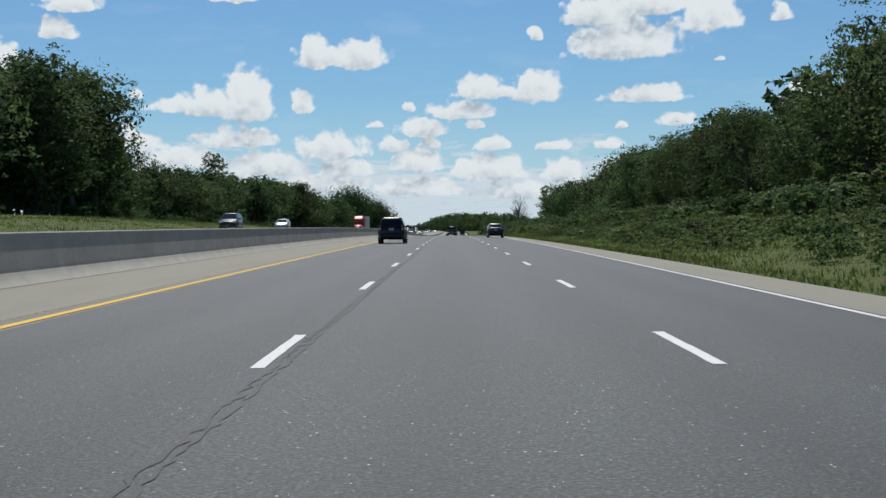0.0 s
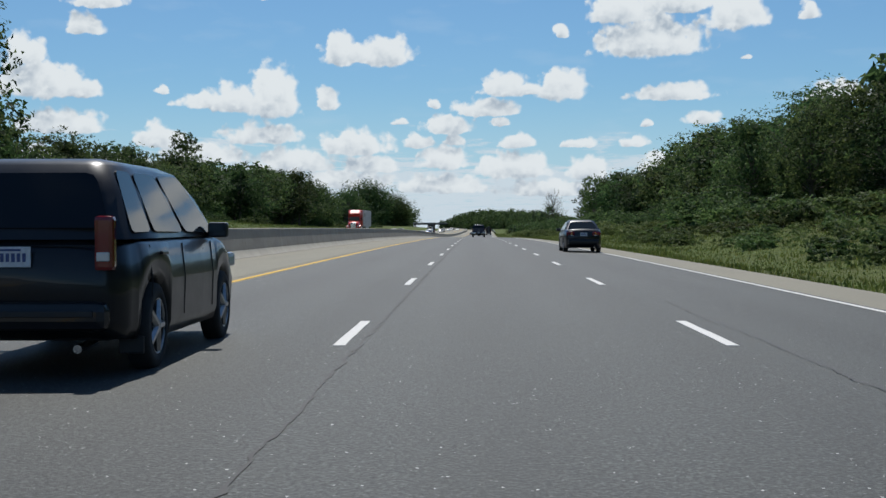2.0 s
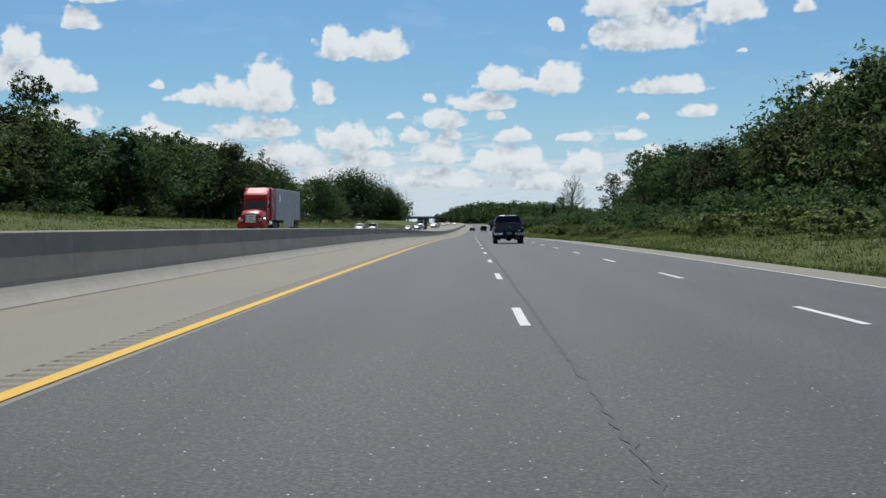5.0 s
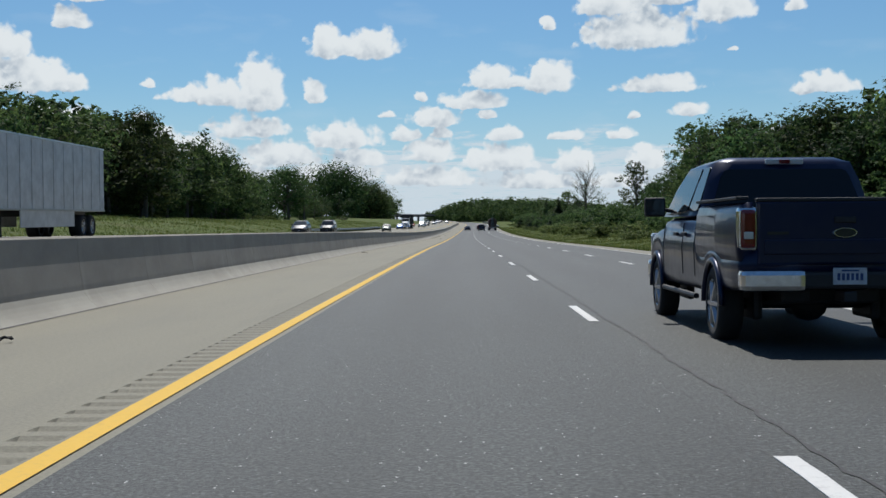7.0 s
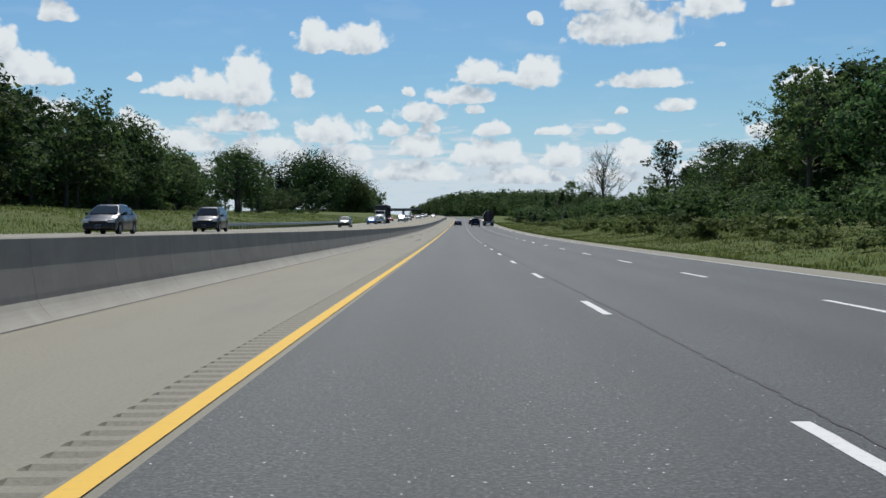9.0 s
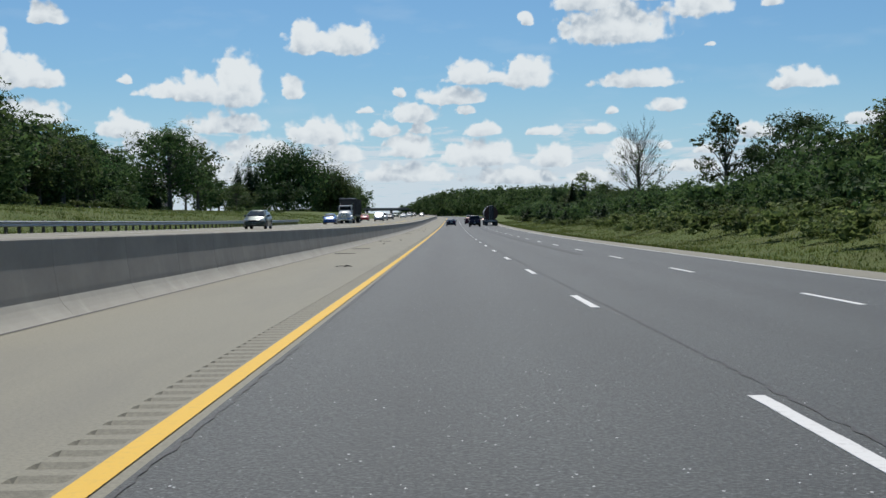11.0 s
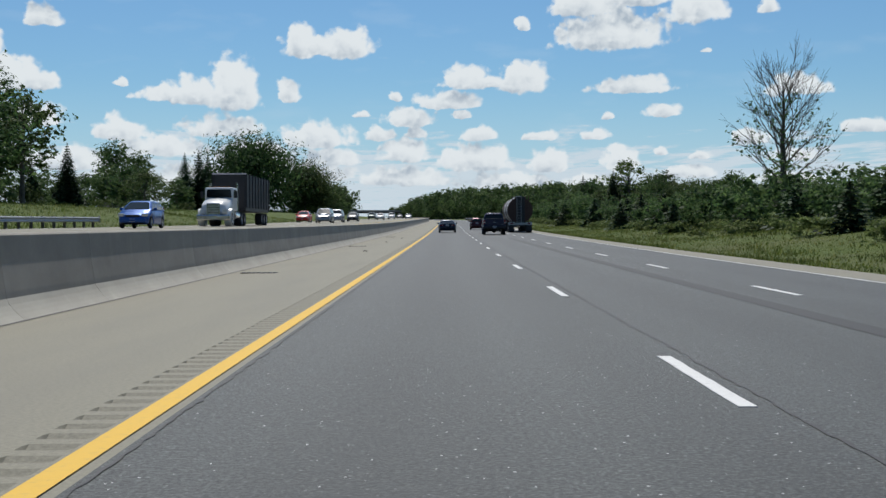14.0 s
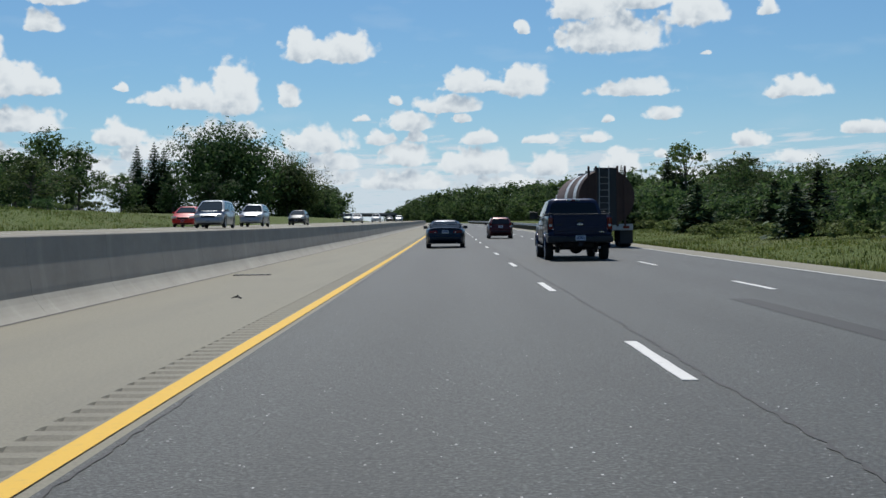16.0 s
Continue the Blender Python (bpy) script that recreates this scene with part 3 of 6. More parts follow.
# ---- overpass ----
def overpass(s):
    o = thing("overpass", "concrete highway overpass with dark girders and railing", "bridge", m=on_road(s, -6.0))
    part("deck", a_box((150, 11, 0.7), (-8, 0, 6.3), 0.05), BRIDGE, o)
    for i in range(5):
        part("girder", a_box((110, 0.5, 0.8), (-8, -4.4 + 2.2 * i, 5.55), 0.03), TAR, o, "dark steel girder")
    for y in (-5.4, 5.4):
        part("parapet", a_box((150, 0.25, 0.9), (-8, y, 7.0), 0.03), BRIDGE, o)
    for x in (-2.0, -22.0, 20.0):
        part("pier", a_box((1.2, 9.0, 6.2), (x, 0, 2.6), 0.1), BRIDGE, o)
    for x in (-48, 34):
        part("abutment", a_box((12, 13, 8), (x, 0, 2.4), 0.2), BRIDGE, o)
    part("approach_bank", rod(bmesh.new(), (-95, 0, -2), (-95, 0, 6.2), 46, 38, 20), GRASS, o, "grassy approach embankment")
    part("approach_bank", rod(bmesh.new(), (82, 0, -2), (82, 0, 6.2), 46, 38, 20), GRASS, o, "grassy approach embankment")
    return o


overpass(1400.0)

# ---- plants ----


def spot(x, y):
    """The ground at a place in the world."""
    s = min(max(y, S0 + 1), S1 - 1)
    for _ in range(3):
        s += y - road(s, x - road(s).x).y
        s = min(max(s, S0 + 1), S1 - 1)
    off = x - road(s).x
    return Vector((x, y, road(s).z + bank(s, off) - 0.15))


def leaf_mesh(name, lumps, count, size, mat, parent, seed, heart=0.0, tuft=12):
    """Many small leaf sprays, gathered in tufts over the shells of the lumps (centre, radii), with some inside."""
    rng = np.random.default_rng(seed)
    areas = np.array([r[0] * r[1] + r[0] * r[2] for _, r in lumps])
    tufts = max(len(lumps), count // tuft)
    pick = rng.choice(len(lumps), tufts, p=areas / areas.sum())
    centre = np.array([c for c, _ in lumps])[pick]
    radii = np.array([r for _, r in lumps])[pick]
    d = rng.normal(size=(tufts, 3))
    d /= np.linalg.norm(d, axis=1)[:, None]
    inner = rng.random(tufts) < heart
    reach = np.where(inner, rng.uniform(0.2, 0.6, tufts), rng.uniform(0.72, 1.2, tufts))[:, None]
    mid = centre + d * radii * reach
    of = rng.integers(0, tufts, count)
    girth = (radii.mean(axis=1) * rng.uniform(0.1, 0.24, tufts))[of][:, None]
    at = mid[of] + np.clip(rng.normal(size=(count, 3)), -1.7, 1.7) * girth * np.array([1.0, 1.0, 0.6])
    n = d[of] + rng.normal(scale=0.7, size=(count, 3)) + np.array([0, 0, 0.45])
    n /= np.linalg.norm(n, axis=1)[:, None]
    u = np.cross(n, rng.normal(size=(count, 3)))
    u /= np.linalg.norm(u, axis=1)[:, None]
    v = np.cross(n, u)
    w = (size * rng.uniform(0.55, 1.4, count) * np.where(inner[of], 1.7, 1.0))[:, None]
    lift = n * w * 0.25
    a, b, c = at - u * w + v * w * rng.uniform(-0.4, 0.4, (count, 1)), at + v * w * 0.8 + lift, at + u * w * rng.uniform(0.5, 1.1, (count, 1)) - v * w * 0.6
    verts = np.stack([a, b, c], 1).reshape(-1, 3)
    idx = np.arange(count) * 3
    faces = np.stack([idx, idx + 1, idx + 2], 1)
    return mesh_part(name, verts.tolist(), faces.tolist(), mat, parent)


def limbs(bm, base, tips, r, rng, bend=0.12, sides=4):
    for tip in tips:
        a, t = Vector(base), Vector(tip)
        mid = a.lerp(t, 0.5) + Vector((rng.uniform(-1, 1), rng.uniform(-1, 1), rng.uniform(0, 1))) * (t - a).length * bend
        rod(bm, a, mid, r, r * 0.7, sides)
        rod(bm, mid, t, r * 0.7, r * 0.25, sides)
    return bm


def broad_tree(name, label, height, spread, seed, leaves, leaf=0.42, crown_from=0.22, lumps=18, open_crown=False, parts_mat=None, fat=1.0, tuft=12):
    """A broad-leaved tree: tapered trunk with limbs, and a crown of leaf masses."""
    rng = random.Random(seed)
    o = thing(name, label, "tree", m=Matrix.Translation((0, -400, -60)))
    z0, z1 = height * crown_from, height
    masses = []
    for i in range(lumps):
        f = (i + 0.5) / lumps
        z = z0 + (z1 - z0) * (0.12 + 0.8 * f)
        wide = spread * (0.55 + 0.6 * math.sin(math.pi * (0.18 + 0.72 * f))) * 0.62
        a = i * 2.4 + rng.uniform(-0.5, 0.5)
        out = wide * rng.uniform(0.3, 1.12) * (1.0 if f < 0.82 else 0.45)
        r = spread * rng.choice((0.16, 0.2, 0.25, 0.3, 0.37)) * rng.uniform(0.9, 1.1) * (0.72 if open_crown else fat)
        masses.append(((math.cos(a) * out, math.sin(a) * out, min(z, z1 - r * 0.7)), (r, r * rng.uniform(0.8, 1.1), r * rng.uniform(0.65, 0.95))))
    bm = bmesh.new()
    top = (rng.uniform(-0.4, 0.4), rng.uniform(-0.4, 0.4), height * 0.62)
    rod(bm, (0, 0, -0.6), (top[0] * 0.4, top[1] * 0.4, height * 0.3), height * 0.024, height * 0.017, 10)
    rod(bm, (top[0] * 0.4, top[1] * 0.4, height * 0.3), top, height * 0.017, height * 0.008, 8)
    for i, (c, r) in enumerate(masses if leaves > 2000 else masses[::3]):
        start = (top[0] * 0.5, top[1] * 0.5, height * (0.25 + 0.33 * i / len(masses)))
        limbs(bm, start, [c], height * 0.006, rng)
    part("trunk", bm, BARK, o)
    leaf_mesh("crown", masses, leaves, leaf, parts_mat or LEAVES, o, seed, heart=0.0 if open_crown else 0.14 * fat, tuft=tuft)
    return o


def poplar(label, height, seed):
    rng = random.Random(seed)
    o = thing("poplar_tree", label, "tree", m=Matrix.Translation((0, -400, -60)))
    bm = rod(bmesh.new(), (0, 0, -0.5), (0.2, 0, height * 0.93), height * 0.018, height * 0.003, 8)
    masses = []
    for i in range(22):
        f = i / 21
        z = height * (0.2 + 0.78 * f)
        a = i * 2.4
        out = 1.2 * (1 - 0.5 * f) * rng.uniform(0.4, 1)
        r = rng.uniform(0.7, 1.3) * (1.1 - 0.5 * f)
        masses.append(((math.cos(a) * out, math.sin(a) * out, z), (r, r, r * 1.25)))
        limbs(bm, (0, 0, z - 1.4), [masses[-1][0]], 0.06, rng)
    part("trunk", bm, BARK, o)
    leaf_mesh("crown", masses, 2600, 0.26, LEAVES, o, seed, heart=0.0)
    return o


def spruce(label, height, width, seed, leaves=1500):
    """A conifer: straight trunk and tiers of drooping boughs."""
    rng = np.random.default_rng(seed)
    o = thing("spruce_tree", label, "tree", m=Matrix.Translation((0, -400, -60)))
    bm = rod(bmesh.new(), (0, 0, -0.4), (0, 0, height * 0.97), height * 0.014, 0.02, 8)
    verts, faces = [], []
    tiers = 26
    for i in range(tiers):
        f = i / (tiers - 1)
        z, reach = height * (0.06 + 0.88 * f), width * (1 - f) ** 0.85 + 0.12
        for j in range(9):
            a = j * 0.698 + i * 0.41 + rng.uniform(-0.2, 0.2)
            tip = Vector((math.cos(a) * reach, math.sin(a) * reach, z - 0.16 * reach + rng.uniform(-0.1, 0.1)))
            if i % 2 == 0 and j % 2 == 0:
                rod(bm, (0, 0, z), tip, 0.03, 0.01, 4)
            n = max(3, int(leaves / tiers / 9 * (0.4 + 1.3 * (1 - f))))
            for _ in range(n):
                g = rng.uniform(0.12, 1.05)
                p = Vector((0, 0, z)).lerp(tip, g) + Vector(rng.normal(scale=0.09 * reach + 0.05, size=3))
                w = rng.uniform(0.6, 1.3) * (0.18 + 0.12 * reach)
                d = Vector((math.cos(a + rng.uniform(-0.8, 0.8)), math.sin(a + rng.uniform(-0.8, 0.8)), rng.uniform(-0.6, 0.15)))
                side = d.cross(Vector((rng.uniform(-0.4, 0.4), rng.uniform(-0.4, 0.4), 1))).normalized() * w * 0.5
                k = len(verts)
                verts += [p - d * w * 0.6, p + side, p + d * w, p - side]
                faces.append((k, k + 1, k + 2, k + 3))
    part("trunk", bm, BARK, o)
    mesh_part("crown", verts, faces, NEEDLES, o)
    return o


def bare_tree(label, height, seed):
    """A nearly leafless tree: a short trunk that forks into a vase of rising limbs down to fine twigs, and a few leaves."""
    rng = random.Random(seed)
    o = thing("bare_tree", label, "tree")
    bm = bmesh.new()
    ends = []

    def grow(p, d, length, r, level):
        bend = Vector((rng.uniform(-1, 1), rng.uniform(-1, 1), 0)) * length * 0.08
        mid, q = p + d * length * 0.5 + bend, p + d * length
        sides = 7 if level < 1 else (5 if level < 2 else 3)
        rod(bm, p, mid, r, r * 0.82, sides)
        rod(bm, mid, q, r * 0.82, r * 0.62, sides)
        if level >= 5:
            ends.append(q)
            return
        for i in range(3 if level < 4 else 2):
            a, tilt = rng.uniform(0, 6.28), (0.12 if i == 0 else rng.uniform(0.3, 0.62))
            side = d.orthogonal().normalized()
            side.rotate(Matrix.Rotation(a, 3, d))
            nd = (d * math.cos(tilt) + side * math.sin(tilt) + Vector((0, 0, 0.12))).normalized()
            start = q if i == 0 else (mid.lerp(q, rng.uniform(-0.2, 0.9)))
            grow(start, nd, length * (0.8 if i == 0 else rng.uniform(0.55, 0.8)), max(0.016, r * (0.62 if i == 0 else 0.45)), level + 1)

    line = [(0, 0, -0.4), (0.1, 0, height * 0.2), (0.0, 0.15, height * 0.42), (0.15, 0.05, height * 0.58), (0.05, 0.0, height * 0.7)]
    for i, (p, q) in enumerate(zip(line, line[1:])):
        rod(bm, p, q, height * (0.021 - 0.005 * i), height * (0.016 - 0.005 * i) + 0.02, 9)
    for i in range(24):
        f = i / 23
        a, up = i * 2.4 + rng.uniform(-0.4, 0.4), 0.8 + 0.9 * f
        d = Vector((math.cos(a), math.sin(a), up)).normalized()
        grow(Vector((0.05, 0.05, height * (0.2 + 0.46 * f))), d, height * (0.13 - 0.05 * f + rng.uniform(-0.01, 0.02)), height * (0.0062 - 0.003 * f), 1)
    part("trunk", bm, BARK, o)
    low = sorted(ends, key=lambda p: p.z + rng.uniform(-6, 6))[:260]
    masses = [(tuple(p), (0.35, 0.35, 0.35)) for p in low] + [((rng.uniform(-1.2, 1.2), rng.uniform(-1.2, 1.2), height * rng.uniform(0.06, 0.34)), (0.6, 0.6, 0.7)) for _ in range(40)]
    leaf_mesh("crown", masses, 2600, 0.14, SHRUB_LEAVES, o, seed, heart=0.0, tuft=5)
    return o


def shrub(label, width, height, seed, leaves, mat=None):
    rng = random.Random(seed)
    o = thing("shrub", label, "shrub", m=Matrix.Translation((0, -400, -60)))
    masses = []
    for i in range(9):
        a = i * 2.4
        out = width * 0.5 * rng.uniform(0.1, 0.9)
        r = width * rng.uniform(0.18, 0.3)
        masses.append(((math.cos(a) * out, math.sin(a) * out, max(r * 0.5, height * rng.uniform(0.25, 0.72))), (r, r, r * rng.uniform(0.6, 1.0) * height / width)))
    bm = bmesh.new()
    for c, r in masses:
        limbs(bm, (0, 0, -0.2), [c], 0.04, rng, sides=5)
    part("stem", bm, BARK, o)
    leaf_mesh("foliage", masses, leaves, 0.15, mat or SHRUB_LEAVES, o, seed, heart=0.15)
    return o


def weed_clump(seed):
    """A low clump of leafy weeds."""
    r = random.Random(seed)
    o = thing("weed_clump", "lush green roadside weeds", "weeds", m=Matrix.Translation((0, -400, -60)))
    masses = [((r.uniform(-0.6, 0.6), r.uniform(-0.6, 0.6), r.uniform(0.1, 0.5)), (0.3, 0.3, 0.32)) for _ in range(7)]
    leaf_mesh("foliage", masses, 110, 0.075, SHRUB_LEAVES, o, seed)
    return o


def plant(kind, x, y, scale=1.0, turn=0.0, wide=1.0, group="", z=0.0):
    p = spot(x, y)
    p.z += z
    m = Matrix.LocRotScale(p, Euler((0, 0, turn)), (scale * wide, scale * wide, scale))
    o = copy_thing(kind, m)
    if group:
        o["group"] = group
    return o


GREEN_TREE = "dense dark green broad-leaved tree in the roadside wood"
near_trees = [broad_tree("broadleaf_tree", GREEN_TREE, 20, (8.2, 10.8, 9.4, 11.5)[i], 11 + i, 9000, 0.23, (0.08, 0.16, 0.1, 0.22)[i], lumps=(34, 30, 40, 32)[i]) for i in range(4)]
mid_trees = [broad_tree("broadleaf_tree", GREEN_TREE, 20, (7.6, 9.8, 11.4, 8.8, 10.4)[i], 21 + i, 4200, 0.36, (0.06, 0.14, 0.08, 0.2, 0.1)[i], lumps=(30, 26, 32, 24, 28)[i], fat=1.15, tuft=7) for i in range(5)]
far_trees = [broad_tree("broadleaf_tree", "dark green broad-leaved tree in the far wood", 20, 11, 31 + i, 1100, 0.72, 0.03, lumps=14, fat=1.3, tuft=4) for i in range(3)]
tall_tree = broad_tree("tall_open_tree", "tall loose-crowned tree standing above the wood", 26, 9, 51, 5000, 0.3, 0.3, 30, True)
airy_tree = broad_tree("pale_airy_tree", "pale green airy tree with gaps in its crown", 20, 9, 57, 5000, 0.26, 0.2, 24, True, SHRUB_LEAVES)
dome_tree = broad_tree("dome_tree", "large round-topped dark tree on the verge", 30, 24, 61, 16000, 0.62, 0.04, 40, fat=1.5, tuft=4)
poplars = poplar("narrow upright poplar above the wood", 22, 71)
spruces = [spruce("dark pointed spruce tree", 20, 4.6, 81, 7000), spruce("small blue-green young spruce on the verge", 5, 1.9, 82, 1100)]
shrubs = [shrub("yellow-green leafy shrub on the bank", 4.2, 2.4, 91 + i, 950) for i in range(4)]
dark_shrubs = [shrub("dark green bush before the wood", 5.0, 4.0, 96 + i, 1000, LEAVES) for i in range(2)]
weed_kinds = [weed_clump(120 + i) for i in range(3)]
kinds = weed_kinds + mid_trees + near_trees + far_trees + [tall_tree, airy_tree, dome_tree, poplars] + spruces + shrubs + dark_shrubs


def wood_places(line, spacing, rows, depth, seed, pool, spread=0.16):
    """Places for trees along a line of (x, y, height), in rows one behind the other."""
    rng = random.Random(seed)
    ys = [p[1] for p in line]
    y, made = ys[0], []
    while y < ys[-1]:
        x0 = float(np.interp(y, ys, [p[0] for p in line]))
        h0 = float(np.interp(y, ys, [p[2] for p in line]))
        side = 1 if (line[0][0] > 0) else -1
        for r in range(rows):
            h = h0 * rng.uniform(1 - spread, 1 + spread) * (1.0 + 0.04 * r)
            made.append((rng.choice(pool if r == 0 else far_trees), x0 + side * (r * depth + rng.uniform(-2.0, 2.5)), y + rng.uniform(-0.35, 0.35) * spacing, h / 20.0, rng.uniform(0, 6.28), rng.uniform(0.9, 1.25)))
        y += spacing * rng.uniform(0.8, 1.2)
    return made


def wood(line, spacing, rows, depth, seed, pool, group, spread=0.16):
    for kind, x, y, k, turn, wide in wood_places(line, spacing, rows, depth, seed, pool, spread):
        plant(kind, x, y, k, turn, wide, group)


def joined(name, label, category, groups, mat, stems=True):
    """Plants past counting, from lists of (kind, x, y, scale, turn, width), joined into one."""
    verts, faces, kinds_of, at = [], [], [], 0
    for places in groups:
        for kind, x, y, k, turn, wide in places:
            m = Matrix.LocRotScale(spot(x, y), Euler((0, 0, turn)), (k * wide, k * wide, k))
            turned = np.array(m)
            for ch in kind.children:
                me = ch.data
                if not stems and me.materials[0] is BARK:
                    continue
                co = np.empty(len(me.vertices) * 3)
                me.vertices.foreach_get("co", co)
                co = co.reshape(-1, 3) @ turned[:3, :3].T + turned[:3, 3]
                verts += co.tolist()
                faces += [[at + i for i in p.vertices] for p in me.polygons]
                kinds_of += [1 if ch.data.materials[0] is BARK else 0] * len(me.polygons)
                at += len(co)
    ob = tagged(mesh_part(name, verts, faces, mat), label, category, kind="stuff")
    ob.data.materials.append(BARK)
    ob.data.polygons.foreach_set("material_index", kinds_of)
    return ob


LEFT = "trees of the left wood"
RIGHT = "trees of the right wood"
wood([(-63, 95, 18), (-62, 150, 21), (-61, 206, 20), (-62, 220, 11), (-62, 300, 12), (-66, 345, 14), (-66, 372, 14), (-72, 430, 15)], 8.5, 2, 8, 1, mid_trees, LEFT)
wood([(-60, 376, 13), (-56, 425, 16), (-58, 470, 16), (-58, 540, 13), (-60, 600, 11)], 8.5, 2, 9, 2, mid_trees, LEFT)
wood([(32, 42, 12.5), (34, 120, 12.3), (37, 190, 12.8), (44, 225, 14)], 8.0, 2, 8, 4, near_trees, RIGHT, 0.24)
wood([(44.3, 232, 13), (47, 260, 14), (49, 300, 17), (49, 350, 18), (47, 400, 14), (46, 440, 13)], 8.0, 2, 8, 14, mid_trees, RIGHT, 0.22)
wood([(46, 452, 17), (50, 500, 10), (48, 560, 9)], 8.5, 2, 8, 5, mid_trees, RIGHT, 0.22)

joined("far_woods", "distant dark green mixed woods beyond the verges", "wood", [wood_places(*args) for args in (
    ([(-80, 430, 17), (-84, 520, 18), (-80, 640, 14), (-90, 720, 14)], 11, 1, 9, 3, far_trees),
    ([(60, 500, 10), (72, 600, 11), (70, 700, 7), (62, 800, 9)], 12, 1, 9, 6, far_trees),
    ([(44, 655, 5), (46, 700, 5), (47, 740, 6.5), (46, 775, 7.5), (42, 810, 7.5), (38, 850, 8)], 7.0, 2, 8, 7, far_trees),
    ([(36, 850, 9), (37, 950, 10), (30, 1050, 12), (18, 1150, 14), (2, 1270, 15), (-14, 1350, 14), (-34, 1450, 9.5)], 8.0, 2, 10, 8, far_trees, 0.28),
    ([(-72, 1340, 20), (-74, 1400, 21), (-78, 1460, 18)], 8, 3, 10, 9, far_trees, 0.2),
    ([(-150, 700, 14), (-170, 850, 15), (-180, 1000, 16), (-175, 1150, 18)], 14, 1, 12, 10, far_trees),
)], LEAVES)

wood([(42, 640, 5.5), (44, 700, 6), (45, 745, 7.5), (44, 775, 7.5), (40, 812, 7), (37, 850, 7)], 9.0, 1, 8, 17, mid_trees, RIGHT, 0.36)
plant(tall_tree, -68, 358, 0.86, 0.3)
plant(tall_tree, -62, 176, 0.97, 1.3, 1.1)
plant(near_trees[1], -59, 188, 1.25, 2.0, 1.1, LEFT)
plant(near_trees[2], -57, 166, 1.2, 0.4, 1.1, LEFT)
plant(poplars, -59.5, 516, 0.93, 0.0)
plant(airy_tree, -62, 442, 0.92, 2.0)
plant(near_trees[0], -51, 430, 0.85, 0.7, 1.0, LEFT)
plant(near_trees[3], -57, 632, 0.84, 0.2, 1.2, LEFT)
plant(mid_trees[4], -60, 645, 0.86, 1.1, 1.2, LEFT)
plant(airy_tree, -53, 640, 0.76, 1.1, 1.0)
for x, y, k in ((-110, 905, 1.15), (-104, 915, 1.0)):
    plant(mid_trees[1], x, y, k, x, 1.0, LEFT)
for x, y, k in ((-94, 944, 1.12), (-90, 950, 1.2), (-86, 946, 1.1), (-122, 892, 1.15), (-130, 880, 0.9)):
    plant(spruces[0], x, y, k, y, 1.0, "spruces on the verge")
plant(dome_tree, -84, 1046, 1.1, 0.0, 0.86)
plant(dome_tree, -66, 1100, 0.82, 1.0, 0.9)
for x, y, k in ((-62, 744, 0.42), (-70, 760, 0.5), (-76, 770, 0.5), (-80, 800, 0.5), (-88, 900, 0.55), (-80, 930, 0.6), (-74, 960, 0.7)):
    plant(mid_trees[int(y) % 5], x, y, k, y, 1.5, "round verge trees")

plant(near_trees[0], 33, 203, 0.62, 0.5, 1.0, RIGHT)
plant(near_trees[2], 40, 197, 0.74, 1.5, 1.0, RIGHT)
plant(airy_tree, 38.5, 448, 0.88, 0.5)
plant(near_trees[3], 44, 470, 0.86, 0.9, 0.9, RIGHT)
plant(mid_trees[4], 49, 441, 0.75, 0.1, 1.0, RIGHT)
plant(tall_tree, 50, 604, 0.74, 0.0, 1.0)
plant(near_trees[1], 64, 608, 0.95, 0.0, 1.2, RIGHT)
plant(near_trees[0], 55, 600, 0.6, 0.0, 1.2, RIGHT)
plant(airy_tree, 45, 782, 0.75, 0.0, 1.2)
plant(spruces[0], 40, 772, 0.62, 0.0, 1.0)
plant(spruces[0], 37, 806, 0.6, 0.0, 1.0)
bare = bare_tree("nearly leafless grey tree with fine upright twigs", 21.5, 5)
bare.matrix_basis = Matrix.Translation(spot(36.3, 618))

rng = random.Random(77)
for i in range(24):
    y = 548 + i * 7.6 + rng.uniform(-1.5, 1.5)
    plant(spruces[1], 20.5 + rng.uniform(-1.2, 2.5) + (i % 2) * 3.5, y, rng.uniform(0.5, 0.85), rng.uniform(0, 6), 1.2, "young spruces on the verge")
y = 20.0
while y < 560:
    near = y < 170 or 430 < y < 540
    for k in range(5 if y < 170 else 2):
        x = ((15.5 + 3.0 * k) if y < 170 else (21 if near else 30) + k * 3.6) + rng.uniform(-1.8, 1.8)
        size = rng.uniform(0.3, 0.55) if (y < 170 and k < 2) else rng.uniform(0.45, 0.95)
        plant(rng.choice(shrubs if (near or k == 0) else dark_shrubs), x, y + rng.uniform(-2, 2), size, rng.uniform(0, 6), 1.25, "shrubs on the right bank")
    y += 4.2 if y < 170 else 7.0
y, brush, backing = 165.0, [], []
while y < 780:
    brush.append((rng.choice(shrubs), (20.5 if y > 520 else 17.5 if y > 300 else 19.5) + rng.uniform(-2.0, 2.5), y + rng.uniform(-2, 2), rng.uniform(0.35, 1.0 if y < 520 else 0.6), rng.uniform(0, 6), 1.2))
    backing.append((rng.choice(dark_shrubs), 24.5 + rng.uniform(-2.5, 3), y + rng.uniform(-2, 2), rng.uniform(0.6, 1.3), rng.uniform(0, 6), 1.1))
    y += 5.0 if y < 520 else 3.6
joined("brush", "yellow-green brush along the outer verge", "brush", [brush], SHRUB_LEAVES, False)
